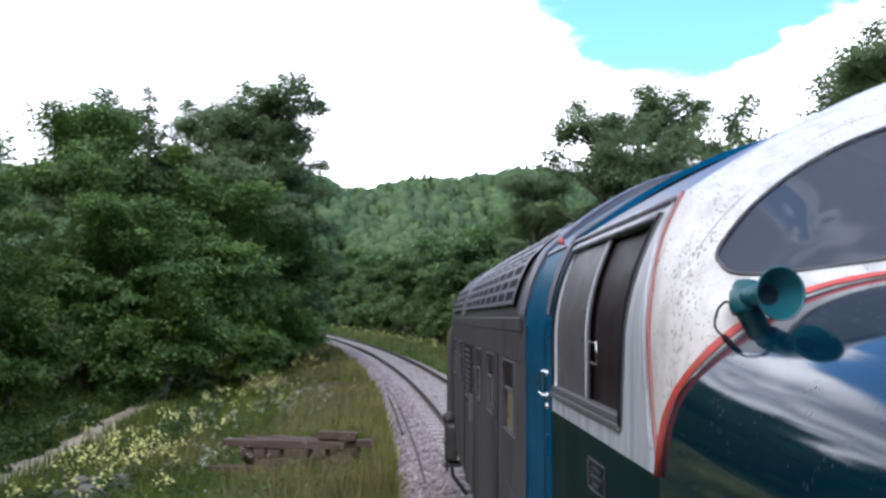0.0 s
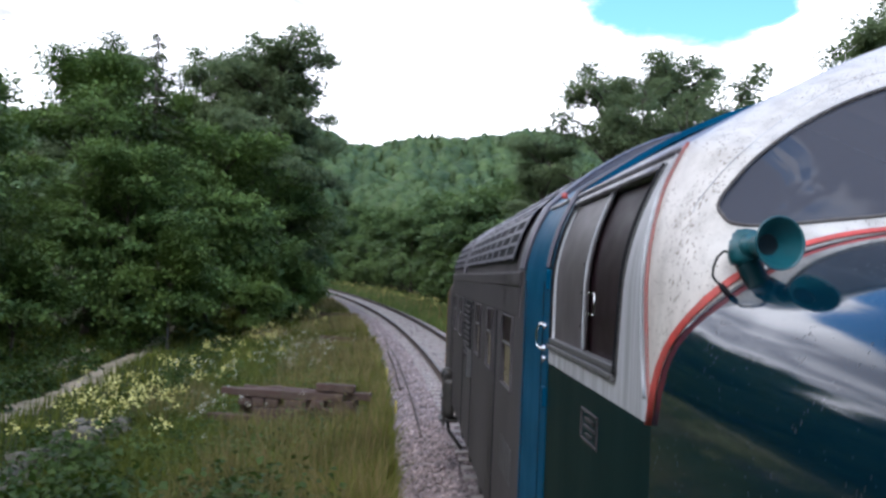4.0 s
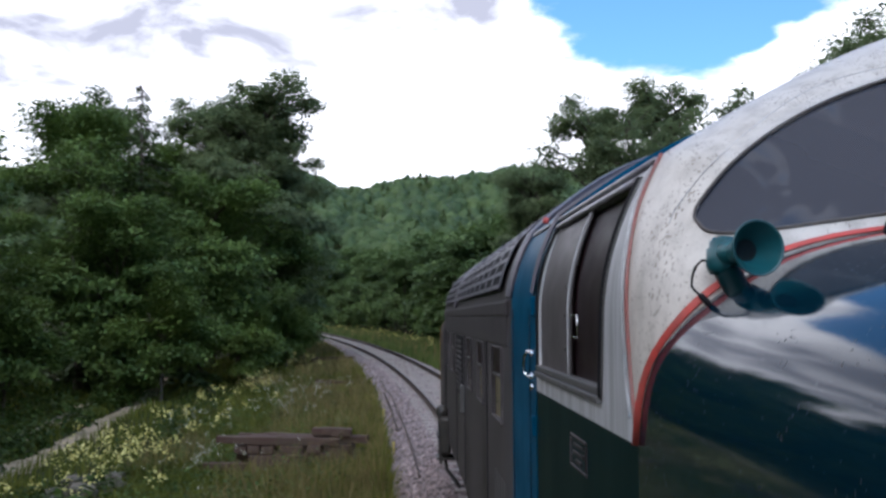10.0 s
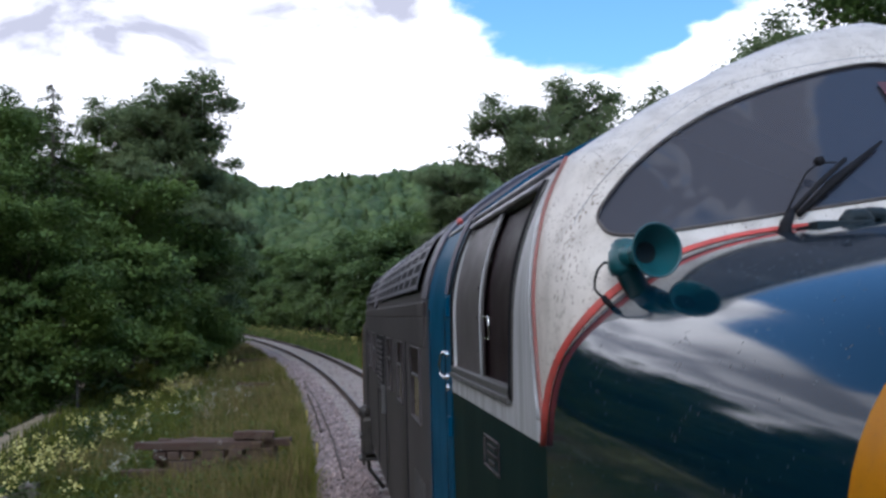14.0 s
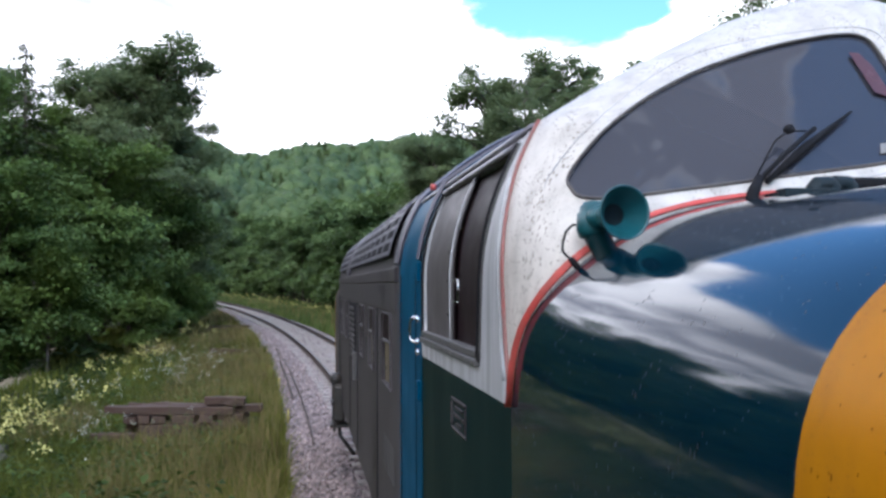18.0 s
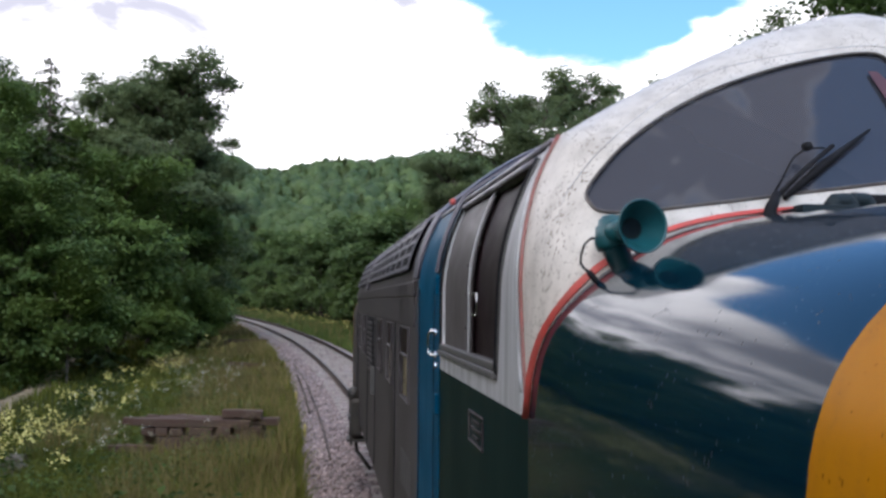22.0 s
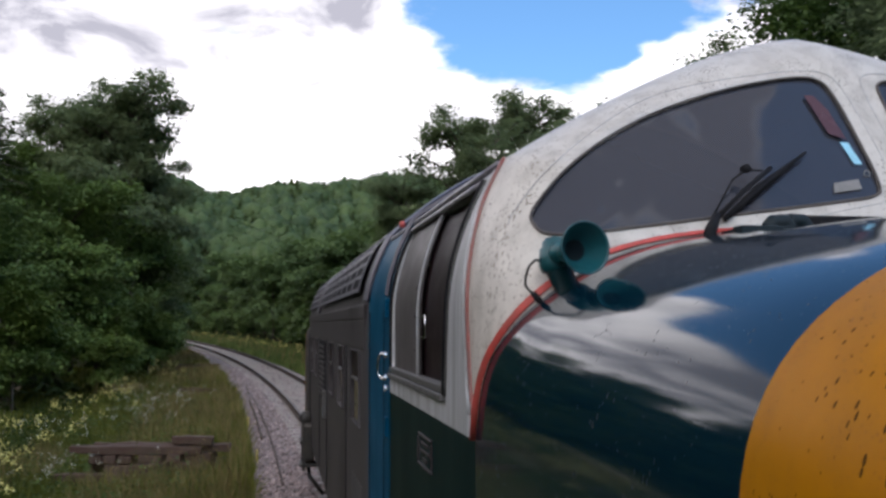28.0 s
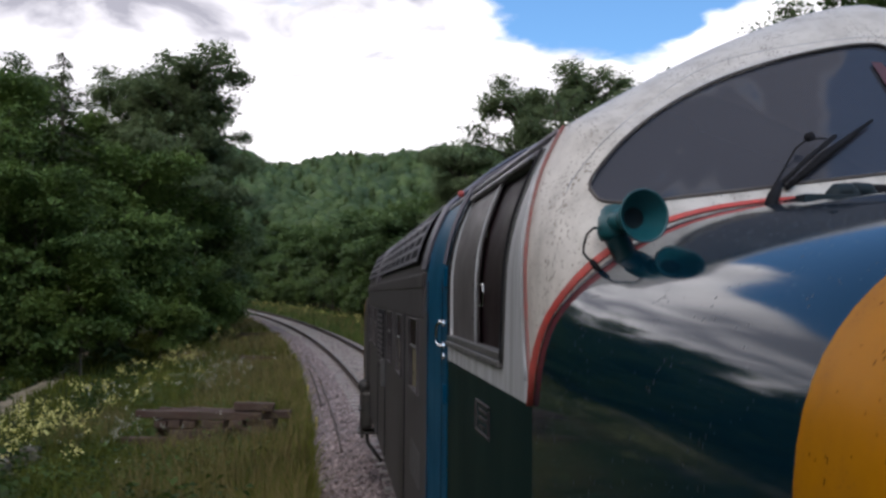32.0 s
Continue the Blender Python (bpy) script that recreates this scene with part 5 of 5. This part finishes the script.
def make_cab_window(loco):
    w = new("cab_window"); w.parent = loco
    w["label"] = "sliding cab window, half open, in a dull metal frame"
    out = lambda y, z, d=0.006: (side_x(z) - d, y, z)
    wf = lambda z: float(np.interp(z, [2.52, 3.24], [3.37, 3.235]))
    # frame: sill, front post, rear post, head
    bm = bmesh.new()
    for z0, z1, d in ((2.505, 2.53, 0.022), (2.532, 2.56, 0.014)):
        box(bm, SIDE_X - d, SIDE_X + 0.03, 3.36, 4.93, z0, z1)
    part("sill", bm, M_FRAME, w, "bolted dull metal window sill", False, 0.004)
    for nm, f in (("front_post", lambda z: wf(z)), ("rear_post", lambda z: 4.91)):
        bm = bmesh.new()
        tube(bm, [out(f(z), z) for z in np.linspace(2.52, 3.25, 16)], 0.011, 6, 0.8)
        post = part(nm, bm, M_RUBBER, w, "", True)
        bm = bmesh.new()
        sg = -1 if nm == "front_post" else 1
        tube(bm, [out(f(z) + 0.020 * sg, z, 0.004) for z in np.linspace(2.52, 3.25, 16)], 0.0045, 6, 0.8)
        part("trim", bm, M_FRAME, post, "dull lilac metal trim", True)
    bm = bmesh.new()
    tube(bm, [out(y, 3.238) for y in np.linspace(3.24, 4.92, 8)], 0.013, 6)
    part("head", bm, M_LILAC, w, "dull lilac metal head rail", True)
    for k in range(9):
        bm = bmesh.new()
        lathe(bm, [(0, 0.0), (0.0, 0.006), (0.004, 0.005), (0.005, 0.0)], pose(SIDE_X - 0.020, 3.45 + k * 0.17, 2.518, 0, 0, 90), 8)
        part("bolt", bm, M_FRAME, w)
    # rear sliding pane
    grid_part("sliding_pane", [[(side_x(z) + 0.012, y, z) for y in np.linspace(4.05, 4.90, 6)] for z in np.linspace(2.52, 3.24, 12)], M_PANE, w, "dusty grey sliding pane", None, 0.006, True)
    bm = bmesh.new()
    tube(bm, [(side_x(z) + 0.003, 4.05, z) for z in np.linspace(2.55, 3.24, 16)], 0.0045, 6)
    part("pane_edge", bm, M_GREY, w, "bright metal edge of the pane", True)
    # tinted almost black for the shaded cab seen through it
    grid_part("front_pane", [[(side_x(z) + 0.035, y, z) for y in np.linspace(3.26, 4.10, 4)] for z in np.linspace(2.53, 3.22, 10)], M_FRONT, w, "front pane slid half behind, its dark tint standing for the cab's shade", None, 0.005, True)
    bm = bmesh.new()
    h = lambda y, z, d: (side_x(z) - d, y, z)
    for z in (2.718, 2.800):
        tube(bm, [h(4.04, z, -0.004), h(3.96, z, 0.004), h(3.78, z, 0.010), h(3.755, z, 0.010)], 0.0028, 8)
    tube(bm, [h(3.755, 2.714, 0.010), h(3.755, 2.76, 0.010), h(3.755, 2.804, 0.010)], 0.0028, 8)
    part("pull_handle", bm, M_CHROME, w, "chrome pull handle", True)
    for z in (2.66, 2.80, 2.92):
        bm = bmesh.new()
        lathe(bm, [(0, 0.0), (0.0, 0.006), (0.004, 0.005), (0.005, 0.0)], pose(side_x(z) + 0.006, 4.12, z, 0, 0, 90), 8)
        part("stud", bm, M_RUBBER, w)


def make_lining(loco):
    # thin line down the cab corner
    bm = bmesh.new()
    tube(bm, [(side_x(z) - 0.003, edge_y(z) + 0.004, z) for z in np.linspace(2.44, 3.30, 24)], 0.0085, 6, 0.9)
    part("thin_red_line", bm, M_FADED, loco, "thin faded red line", True)
    # pale edging beside it
    bm = bmesh.new()
    tube(bm, [(side_x(z) - 0.002, edge_y(z) + 0.075, z) for z in np.linspace(2.50, 3.28, 20)], 0.006, 6)
    part("corner_strip", bm, M_GREY, loco, "", True)
    # broad line where the white cab meets the nose
    bm = bmesh.new()
    pts = []
    for x, z in nose_ring(2.65)[7:34]:
        y = min(nose_back(z), front_y(x, z) - 0.003)
        pts.append((x - 0.004, y, z + 0.004))
    rows_ = []
    for k, p in enumerate(pts):
        a, b = pts[max(k - 1, 0)], pts[min(k + 1, len(pts) - 1)]
        n = Vector((a[2] - b[2], 0, b[0] - a[0])).normalized()
        w = float(np.interp(p[0], [0.62, 0.70, 0.85, 1.3], [0.015, 0.017, 0.012, 0.009]))
        q = Vector(p)
        # the band on the cab and its short return along the edge of the nose
        rows_.append([bm.verts.new(v) for v in (q + n * w + Vector((0, 0.004, 0)), q + n * 0.001 - Vector((0, 0.003, 0)), q + n * 0.001 - Vector((0, 0.1 * w + 0.003, 0)))])
    for a, b in zip(rows_, rows_[1:]):
        for u in (0, 1):
            bm.faces.new((a[u], a[u + 1], b[u + 1], b[u]))
    solid(part("broad_red_line", bm, M_RED, loco, "broad red line along the nose", True), 0.004)


def make_horn(loco):
    h = new("horn"); h.parent = loco
    h["label"] = "teal trumpet horn on the nose shoulder"
    m = Matrix.Translation((0.793, 2.36, 2.957)) @ look((0, 0, 0), (0.16, -1.0, 0.03)).to_3x3().to_4x4() @ pose(0, 0, 0, -90)
    bm = bmesh.new()
    lathe(bm, [(-0.16, 0.022), (-0.10, 0.028), (-0.05, 0.039), (-0.02, 0.051), (0.0, 0.062), (0.008, 0.068), (0.012, 0.066), (0.004, 0.061), (-0.010, 0.055), (-0.024, 0.045), (-0.038, 0.036), (-0.050, 0.029), (-0.052, 0.027)], m, 36)
    part("bell", bm, M_HORN, h, "flared teal bell", True)
    bm = bmesh.new()
    for k in range(-3, 4):
        for a in (30, 90, 150):
            q = m @ Matrix.Translation((0, -0.051, 0)) @ Matrix.Rotation(radians(a), 4, "Y")
            L = math.sqrt(max(0, 0.027 ** 2 - (k * 0.0076) ** 2))
            tube(bm, [q @ Vector((-L, 0, k * 0.0076)), q @ Vector((L, 0, k * 0.0076))], 0.0014, 4)
    part("mesh_guard", bm, M_CATCH, h, "dark wire mesh in the bell")
    bm = bmesh.new()
    lathe(bm, [(-0.080, 0.0005), (-0.078, 0.014), (-0.053, 0.027)], m, 20)
    part("throat", bm, M_CATCH, h, "dark throat behind the mesh", True)
    bm = bmesh.new()
    # upright driver behind the bell, with a cap and a flange
    head, foot = m @ Vector((0, -0.165, 0)), m @ Vector((0, -0.085, 0))
    tube(bm, [head + Vector((0.0, 0, z)) for z in (0.048, 0.044, 0.036, 0.034, 0.018, 0.014, -0.03, -0.05)], 0.03, 20, 1.0, [0.004, 0.026, 0.030, 0.035, 0.037, 0.043, 0.045, 0.036])
    tube(bm, [head + (foot - head) * f for f in (0.0, 0.5, 0.9)], 0.03, 16, 1.0, [0.036, 0.034, 0.028])
    part("driver", bm, M_HORN, h, "", True)
    bm = bmesh.new()
    a, b = head + Vector((0.004, 0, -0.035)), foot + Vector((0.012, 0.0, -0.128))
    tube(bm, [a, a.lerp(b, 0.35), a.lerp(b, 0.7), b.lerp(a, 0.14), b], 0.04, 14, 1.0, [0.034, 0.033, 0.031, 0.040, 0.042])
    part("bracket", bm, M_TEAL, h, "dark bracket", True)
    bm = bmesh.new()
    ln = [(0.745, 2.56, 2.935), (0.722, 2.56, 2.940), (0.702, 2.555, 2.922), (0.692, 2.55, 2.895), (0.690, 2.548, 2.872), (0.696, 2.54, 2.860), (0.704, 2.53, 2.851)]
    tube(bm, ln, 0.0036, 8)
    tube(bm, [(0.702, 2.53, 2.852), (0.708, 2.525, 2.846), (0.720, 2.515, 2.829), (0.727, 2.51, 2.821)], 0.008, 8, 1.0, [0.004, 0.009, 0.009, 0.004])
    tube(bm, [(0.727, 2.51, 2.821), (0.740, 2.50, 2.803)], 0.004, 6)
    part("cable", bm, M_RUBBER, h, "looped black cable", True)


def make_wiper(loco):
    w = new("wiper"); w.parent = loco
    w["label"] = "black windscreen wiper with a parallel link"
    sp = lambda x, z, d: (x, front_y(x, z) - d, z)
    bm = bmesh.new()
    tube(bm, [sp(1.215, 2.985, 0.03), sp(1.235, 3.03, 0.045), sp(1.27, 3.075, 0.045)], 0.022, 8, 1.0, [0.020, 0.018, 0.012])
    part("pivot", bm, M_RUBBER, w, "", True)
    bm = bmesh.new()
    tube(bm, [sp(1.25, 3.055, 0.045), sp(1.38, 3.155, 0.05), sp(1.50, 3.235, 0.045)], 0.007, 6)
    part("arm", bm, M_RUBBER, w, "", True)
    bm = bmesh.new()
    tube(bm, [sp(1.30, 3.065, 0.02), sp(1.45, 3.17, 0.022), sp(1.66, 3.300, 0.018)], 0.012, 6, 1.0, [0.008, 0.013, 0.004])
    part("blade", bm, M_RUBBER, w, "", True)
    bm = bmesh.new()
    tube(bm, [sp(1.27, 3.085, 0.04), sp(1.36, 3.19, 0.045), sp(1.415, 3.225, 0.045), sp(1.47, 3.225, 0.045)], 0.003, 6)
    lathe(bm, [(0, 0), (0, 0.014), (0.02, 0.014), (0.02, 0)], Matrix.Translation(sp(1.415, 3.228, 0.06)), 8)
    part("link", bm, M_RUBBER, w, "", True)
    bm = bmesh.new()
    tube(bm, [sp(1.26, 3.02, 0.05), sp(1.31, 3.03, 0.06), sp(1.345, 3.0, 0.05), sp(1.36, 2.985, 0.04)], 0.005, 6)
    part("washer_pipe", bm, M_RUBBER, w, "", True)
    b = new("nose_catch"); b.parent = loco
    b["label"] = "teal catch and black bar at the top of the nose"
    bm = bmesh.new()
    box(bm, 1.30, 1.46, 2.53, 2.59, 3.015, 3.04)
    tube(bm, [(1.395, 2.56, 3.03), (1.41, 2.56, 3.05), (1.44, 2.56, 3.052), (1.455, 2.56, 3.03)], 0.026, 10)
    tube(bm, [(1.455, 2.57, 3.035), (1.47, 2.57, 3.058), (1.50, 2.57, 3.056), (1.515, 2.57, 3.035)], 0.024, 10)
    part("catch", bm, M_CATCH, b, "", False, 0.006)
    boxed("bar", 1.48, 2.4, 2.57, 2.60, 3.045, 3.075, M_RUBBER, b)


def make_fittings(loco):
    # door handrail
    hr = new("door_handrail"); hr.parent = loco
    hr["label"] = "curved chrome grab rail beside the cab door"
    bm = bmesh.new()
    x = SIDE_X - 0.005
    tube(bm, [(x, 5.12, 2.61), (x - 0.02, 5.14, 2.62), (x - 0.034, 5.16, 2.595), (x - 0.038, 5.17, 2.55), (x - 0.034, 5.16, 2.51), (x - 0.02, 5.14, 2.49), (x, 5.12, 2.495)], 0.009, 8)
    part("rail", bm, M_CHROME, hr, "", True)
    for z in (2.61, 2.495, 2.44):
        bm = bmesh.new()
        lathe(bm, [(0, 0.0), (0.0, 0.018), (0.010, 0.016), (0.012, 0.0)], pose(x, 5.12, z, 0, 0, 90), 12)
        part("boss", bm, M_CHROME, hr)
    # door seams, hinges
    for y in (5.22, 6.0):
        boxed("door_seam", SIDE_X - 0.008, SIDE_X + 0.01, y - 0.006, y + 0.006, 1.05, 2.84, M_RUBBER, loco, "", 0.0)
    for z in (1.3, 2.25, 2.85):
        boxed("hinge", SIDE_X - 0.02, SIDE_X + 0.01, 5.03, 5.10, z - 0.05, z + 0.05, M_DOOR, loco, "", 0.006)
    # maker's plate: raised rim and unreadable lines
    pl = new("works_plate"); pl.parent = loco
    pl["label"] = "small raised works plate on the cab side"
    y0, y1, z0, z1 = 3.64, 3.98, 2.215, 2.34
    for a, b, c, d in ((y0, y1, z0, z0 + 0.010), (y0, y1, z1 - 0.010, z1), (y0, y0 + 0.010, z0 + 0.015, z1 - 0.015), (y1 - 0.014, y1, z0 + 0.015, z1 - 0.015)):
        boxed("rim", SIDE_X - 0.008, SIDE_X + 0.004, a, b, c, d, M_BODY, pl, "", 0.002)
    for k, (a, b) in enumerate(((3.72, 3.90), (3.70, 3.92), (3.75, 3.87))):
        boxed("lettering_bar", SIDE_X - 0.006, SIDE_X + 0.004, a, b, 2.300 - k * 0.03, 2.312 - k * 0.03, M_BODY, pl, "", 0.0)
    # number on the body side as plain bars
    nb = new("painted_marking"); nb.parent = loco
    nb["label"] = "faint pale painted marking low on the body side"
    for k in range(5):
        boxed("painted_bar", SIDE_X - 0.001, SIDE_X + 0.006, 6.62 + k * 0.17, 6.66 + k * 0.17, 1.46, 1.70, M_FRAME, nb, "", 0.0)
    # louvred door panel half way along
    lv = new("louvre_panel"); lv.parent = loco
    lv["label"] = "dark louvred panel in the body side"
    boxed("backing", SIDE_X - 0.006, SIDE_X + 0.01, 11.2, 12.3, 1.9, 2.58, M_RUBBER, lv, "", 0.004)
    for k in range(10):
        boxed("slat", SIDE_X - 0.018, SIDE_X - 0.004, 11.24, 12.26, 1.94 + k * 0.062, 1.97 + k * 0.062, M_BODY, lv, "", 0.003)
    for y in (8.0, 10.9, 12.55, 15.5):
        boxed("panel_seam", SIDE_X - 0.004, SIDE_X + 0.01, y - 0.012, y + 0.012, 1.0, 2.60, M_RUBBER, loco, "", 0.0)
    boxed("lamp_iron", SIDE_X - 0.05, SIDE_X + 0.01, 10.95, 11.0, 1.75, 2.05, M_FRAME, loco, "", 0.006)
    # marker light at the gutter
    bm = bmesh.new()
    lathe(bm, [(0, 0.0), (0, 0.018), (0.03, 0.016), (0.035, 0.0)], pose(0.735, 5.44, 3.305, 90), 12)
    part("orange_marker", bm, M_RED, loco, "small orange-red marker on the gutter", True)
    # sticker inside the windscreen
    bm = bmesh.new()
    sp = lambda x, z: (x, front_y(x, z) - 0.001, z)
    bm.faces.new([bm.verts.new(sp(x, z)) for x, z in ((1.818, 3.265), (1.846, 3.265), (1.836, 3.345), (1.808, 3.345))])
    part("sticker", bm, M_STICKER, loco, "pale blue sticker on the windscreen")
    # flat dull red patch just in front of the glass
    bm = bmesh.new()
    bm.faces.new([bm.verts.new((x, front_y(x, z) - 0.007, z)) for x, z in ((1.780, 3.375), (1.832, 3.355), (1.822, 3.47), (1.795, 3.525), (1.762, 3.525))])
    part("red_patch", bm, M_RED_PATCH, loco, "dull red patch on the windscreen")
    bm = bmesh.new()
    bm.faces.new([bm.verts.new(sp(x, z)) for x, z in ((1.70, 3.162), (1.80, 3.178), (1.805, 3.212), (1.715, 3.196))])
    part("notice", bm, M_PAPER, loco, "faded paper notice low in the windscreen")
    bm = bmesh.new()
    ringc = sp(1.842, 3.232)
    tube(bm, [(ringc[0] + 0.010 * math.cos(k * math.tau / 12), ringc[1] - 0.003, ringc[2] + 0.010 * math.sin(k * math.tau / 12)) for k in range(14)], 0.0022, 5)
    part("washer_ring", bm, M_PAPER, loco, "small pale ring on the windscreen")
    # end steps and sandbox at the far corner
    st = new("far_steps"); st.parent = loco
    st["label"] = "black steps and sand pipe below the far corner"
    boxed("step_board", 0.44, 0.72, 15.05, 15.55, 0.66, 0.70, M_BLACK, st)
    boxed("step_board", 0.45, 0.72, 15.05, 15.55, 1.00, 1.04, M_BLACK, st)
    boxed("hanger", 0.48, 0.53, 15.05, 15.10, 0.60, 1.38, M_BLACK, st)
    boxed("hanger", 0.48, 0.53, 15.50, 15.55, 0.60, 1.38, M_BLACK, st)
    boxed("sandbox", 0.49, 0.66, 15.0, 15.85, 0.74, 1.30, M_BLACK, st, "", 0.05)
    bm = bmesh.new()
    lathe(bm, [(0, 0), (0, 0.09), (0.16, 0.10), (0.18, 0.07), (0.18, 0)], pose(0.54, 15.2, 1.36), 14)
    part("filler", bm, M_BLACK, st, "", True)
    bm = bmesh.new()
    tube(bm, [(0.56, 15.3, 0.80), (0.60, 15.25, 0.50), (0.80, 15.1, 0.25)], 0.03, 8)
    part("sand_pipe", bm, M_BLACK, st, "", True)
    for far in (False, True):
        Y = at_end(far)
        yy = sorted((Y(0.78), Y(1.0)))
        boxed("buffer_beam", 0.75, 2 * MID_X - 0.75, yy[0], yy[1], 0.75, 1.2, M_BLACK, loco, "", 0.02)
        if far:
            for x in (MID_X - 0.87, MID_X + 0.87):
                bm = bmesh.new()
                lathe(bm, [(0, 0.11), (0.25, 0.11), (0.25, 0.08), (0.48, 0.08), (0.48, 0.24), (0.51, 0.23), (0.52, 0)], pose(x, Y(0.78), 1.05), 18)
                part("buffer", bm, M_BLACK, loco, "", True)


def make_bogies(loco):
    for yc in (4.6, 13.6):
        b = new("bogie"); b.parent = loco
        b["label"] = "black three-axle bogie"
        for x in (0.93, 2 * MID_X - 0.93):
            bm = bmesh.new()
            box(bm, x - 0.09, x + 0.09, yc - 2.6, yc + 2.6, 0.55, 0.80)
            for k in (-1, 0, 1):
                box(bm, x - 0.12, x + 0.12, yc + k * 1.98 - 0.17, yc + k * 1.98 + 0.17, 0.36, 0.62)
            part("side_frame", bm, M_BLACK, b, "", False, 0.02)
        for k in (-1, 0, 1):
            for s in (-1, 1):
                bm = bmesh.new()
                lathe(bm, [(-0.07, 0.0), (-0.07, 0.50), (-0.05, 0.548), (0.05, 0.54), (0.06, 0.57), (0.085, 0.57), (0.085, 0.0)], pose(MID_X + s * 0.753, yc + k * 1.98, 0.548, 0, 0, 90 * s), 28)
                part("wheel", bm, M_BLACK, b, "", True)
            bm = bmesh.new()
            tube(bm, [(MID_X - 0.75, yc + k * 1.98, 0.548), (MID_X + 0.75, yc + k * 1.98, 0.548)], 0.09, 10)
            part("axle", bm, M_BLACK, b, "", True)
    boxed("fuel_tank", 0.80, 2 * MID_X - 0.80, 7.6, 10.6, 0.35, 0.86, M_BLACK, loco, "black fuel tank slung between the bogies", 0.06)


def make_locomotive():
    loco = thing("diesel_locomotive", "blue diesel locomotive with white cab surround and yellow nose", "locomotive")
    poly = make_cab_end(loco)
    make_cab_end(loco, True)
    make_windscreen(loco, poly, False)
    make_windscreen(loco, poly, True)
    make_body(loco)
    make_cab_window(loco)
    make_lining(loco)
    make_horn(loco)
    make_wiper(loco)
    make_fittings(loco)
    make_bogies(loco)


make_locomotive()



def make_coach():
    """The coach whose window the view is from, standing close behind the nose."""
    c = thing("railway_coach", "dark maroon railway coach coupled behind the locomotive", "railway coach")
    side = [(0.62, z) for z in np.linspace(1.0, 2.95, 5)]
    top = [(MID_X - 1.34 * math.cos(a), 2.95 + 0.78 * math.sin(a)) for a in np.linspace(0, math.pi, 19)[1:-1]]
    ring = side + top + [(2 * MID_X - x, z) for x, z in side[::-1]]
    grid_part("shell", [[(x, y, z) for x, z in ring] for y in (-0.70, -6.0, -19.0)], M_COACH, c, "maroon side and grey roof", None, 0.03)
    bm = bmesh.new()
    bm.faces.new([bm.verts.new((x, -0.72, z)) for x, z in ring])
    ret = bmesh.ops.extrude_face_region(bm, geom=list(bm.faces))
    for v in ret["geom"]:
        if isinstance(v, bmesh.types.BMVert):
            v.co.y -= 0.05
    bmesh.ops.recalc_face_normals(bm, faces=list(bm.faces))
    part("end_wall", bm, M_COACH, c)
    boxed("gangway", MID_X - 0.45, MID_X + 0.45, -0.72, -0.42, 1.1, 3.1, M_RUBBER, c, "black folding gangway", 0.03)
    boxed("underframe", 0.85, 2 * MID_X - 0.85, -18.8, -0.8, 0.75, 0.98, M_BLACK, c, "", 0.02)
    for yc in (-3.6, -16.0):
        for k in (-1.2, 1.2):
            for s in (-1, 1):
                bm = bmesh.new()
                lathe(bm, [(-0.07, 0.0), (-0.07, 0.42), (-0.05, 0.458), (0.05, 0.45), (0.06, 0.48), (0.085, 0.48), (0.085, 0.0)], pose(MID_X + s * 0.753, yc + k, 0.458, 0, 0, 90 * s), 24)
                part("wheel", bm, M_BLACK, c, "", True)


make_coach()
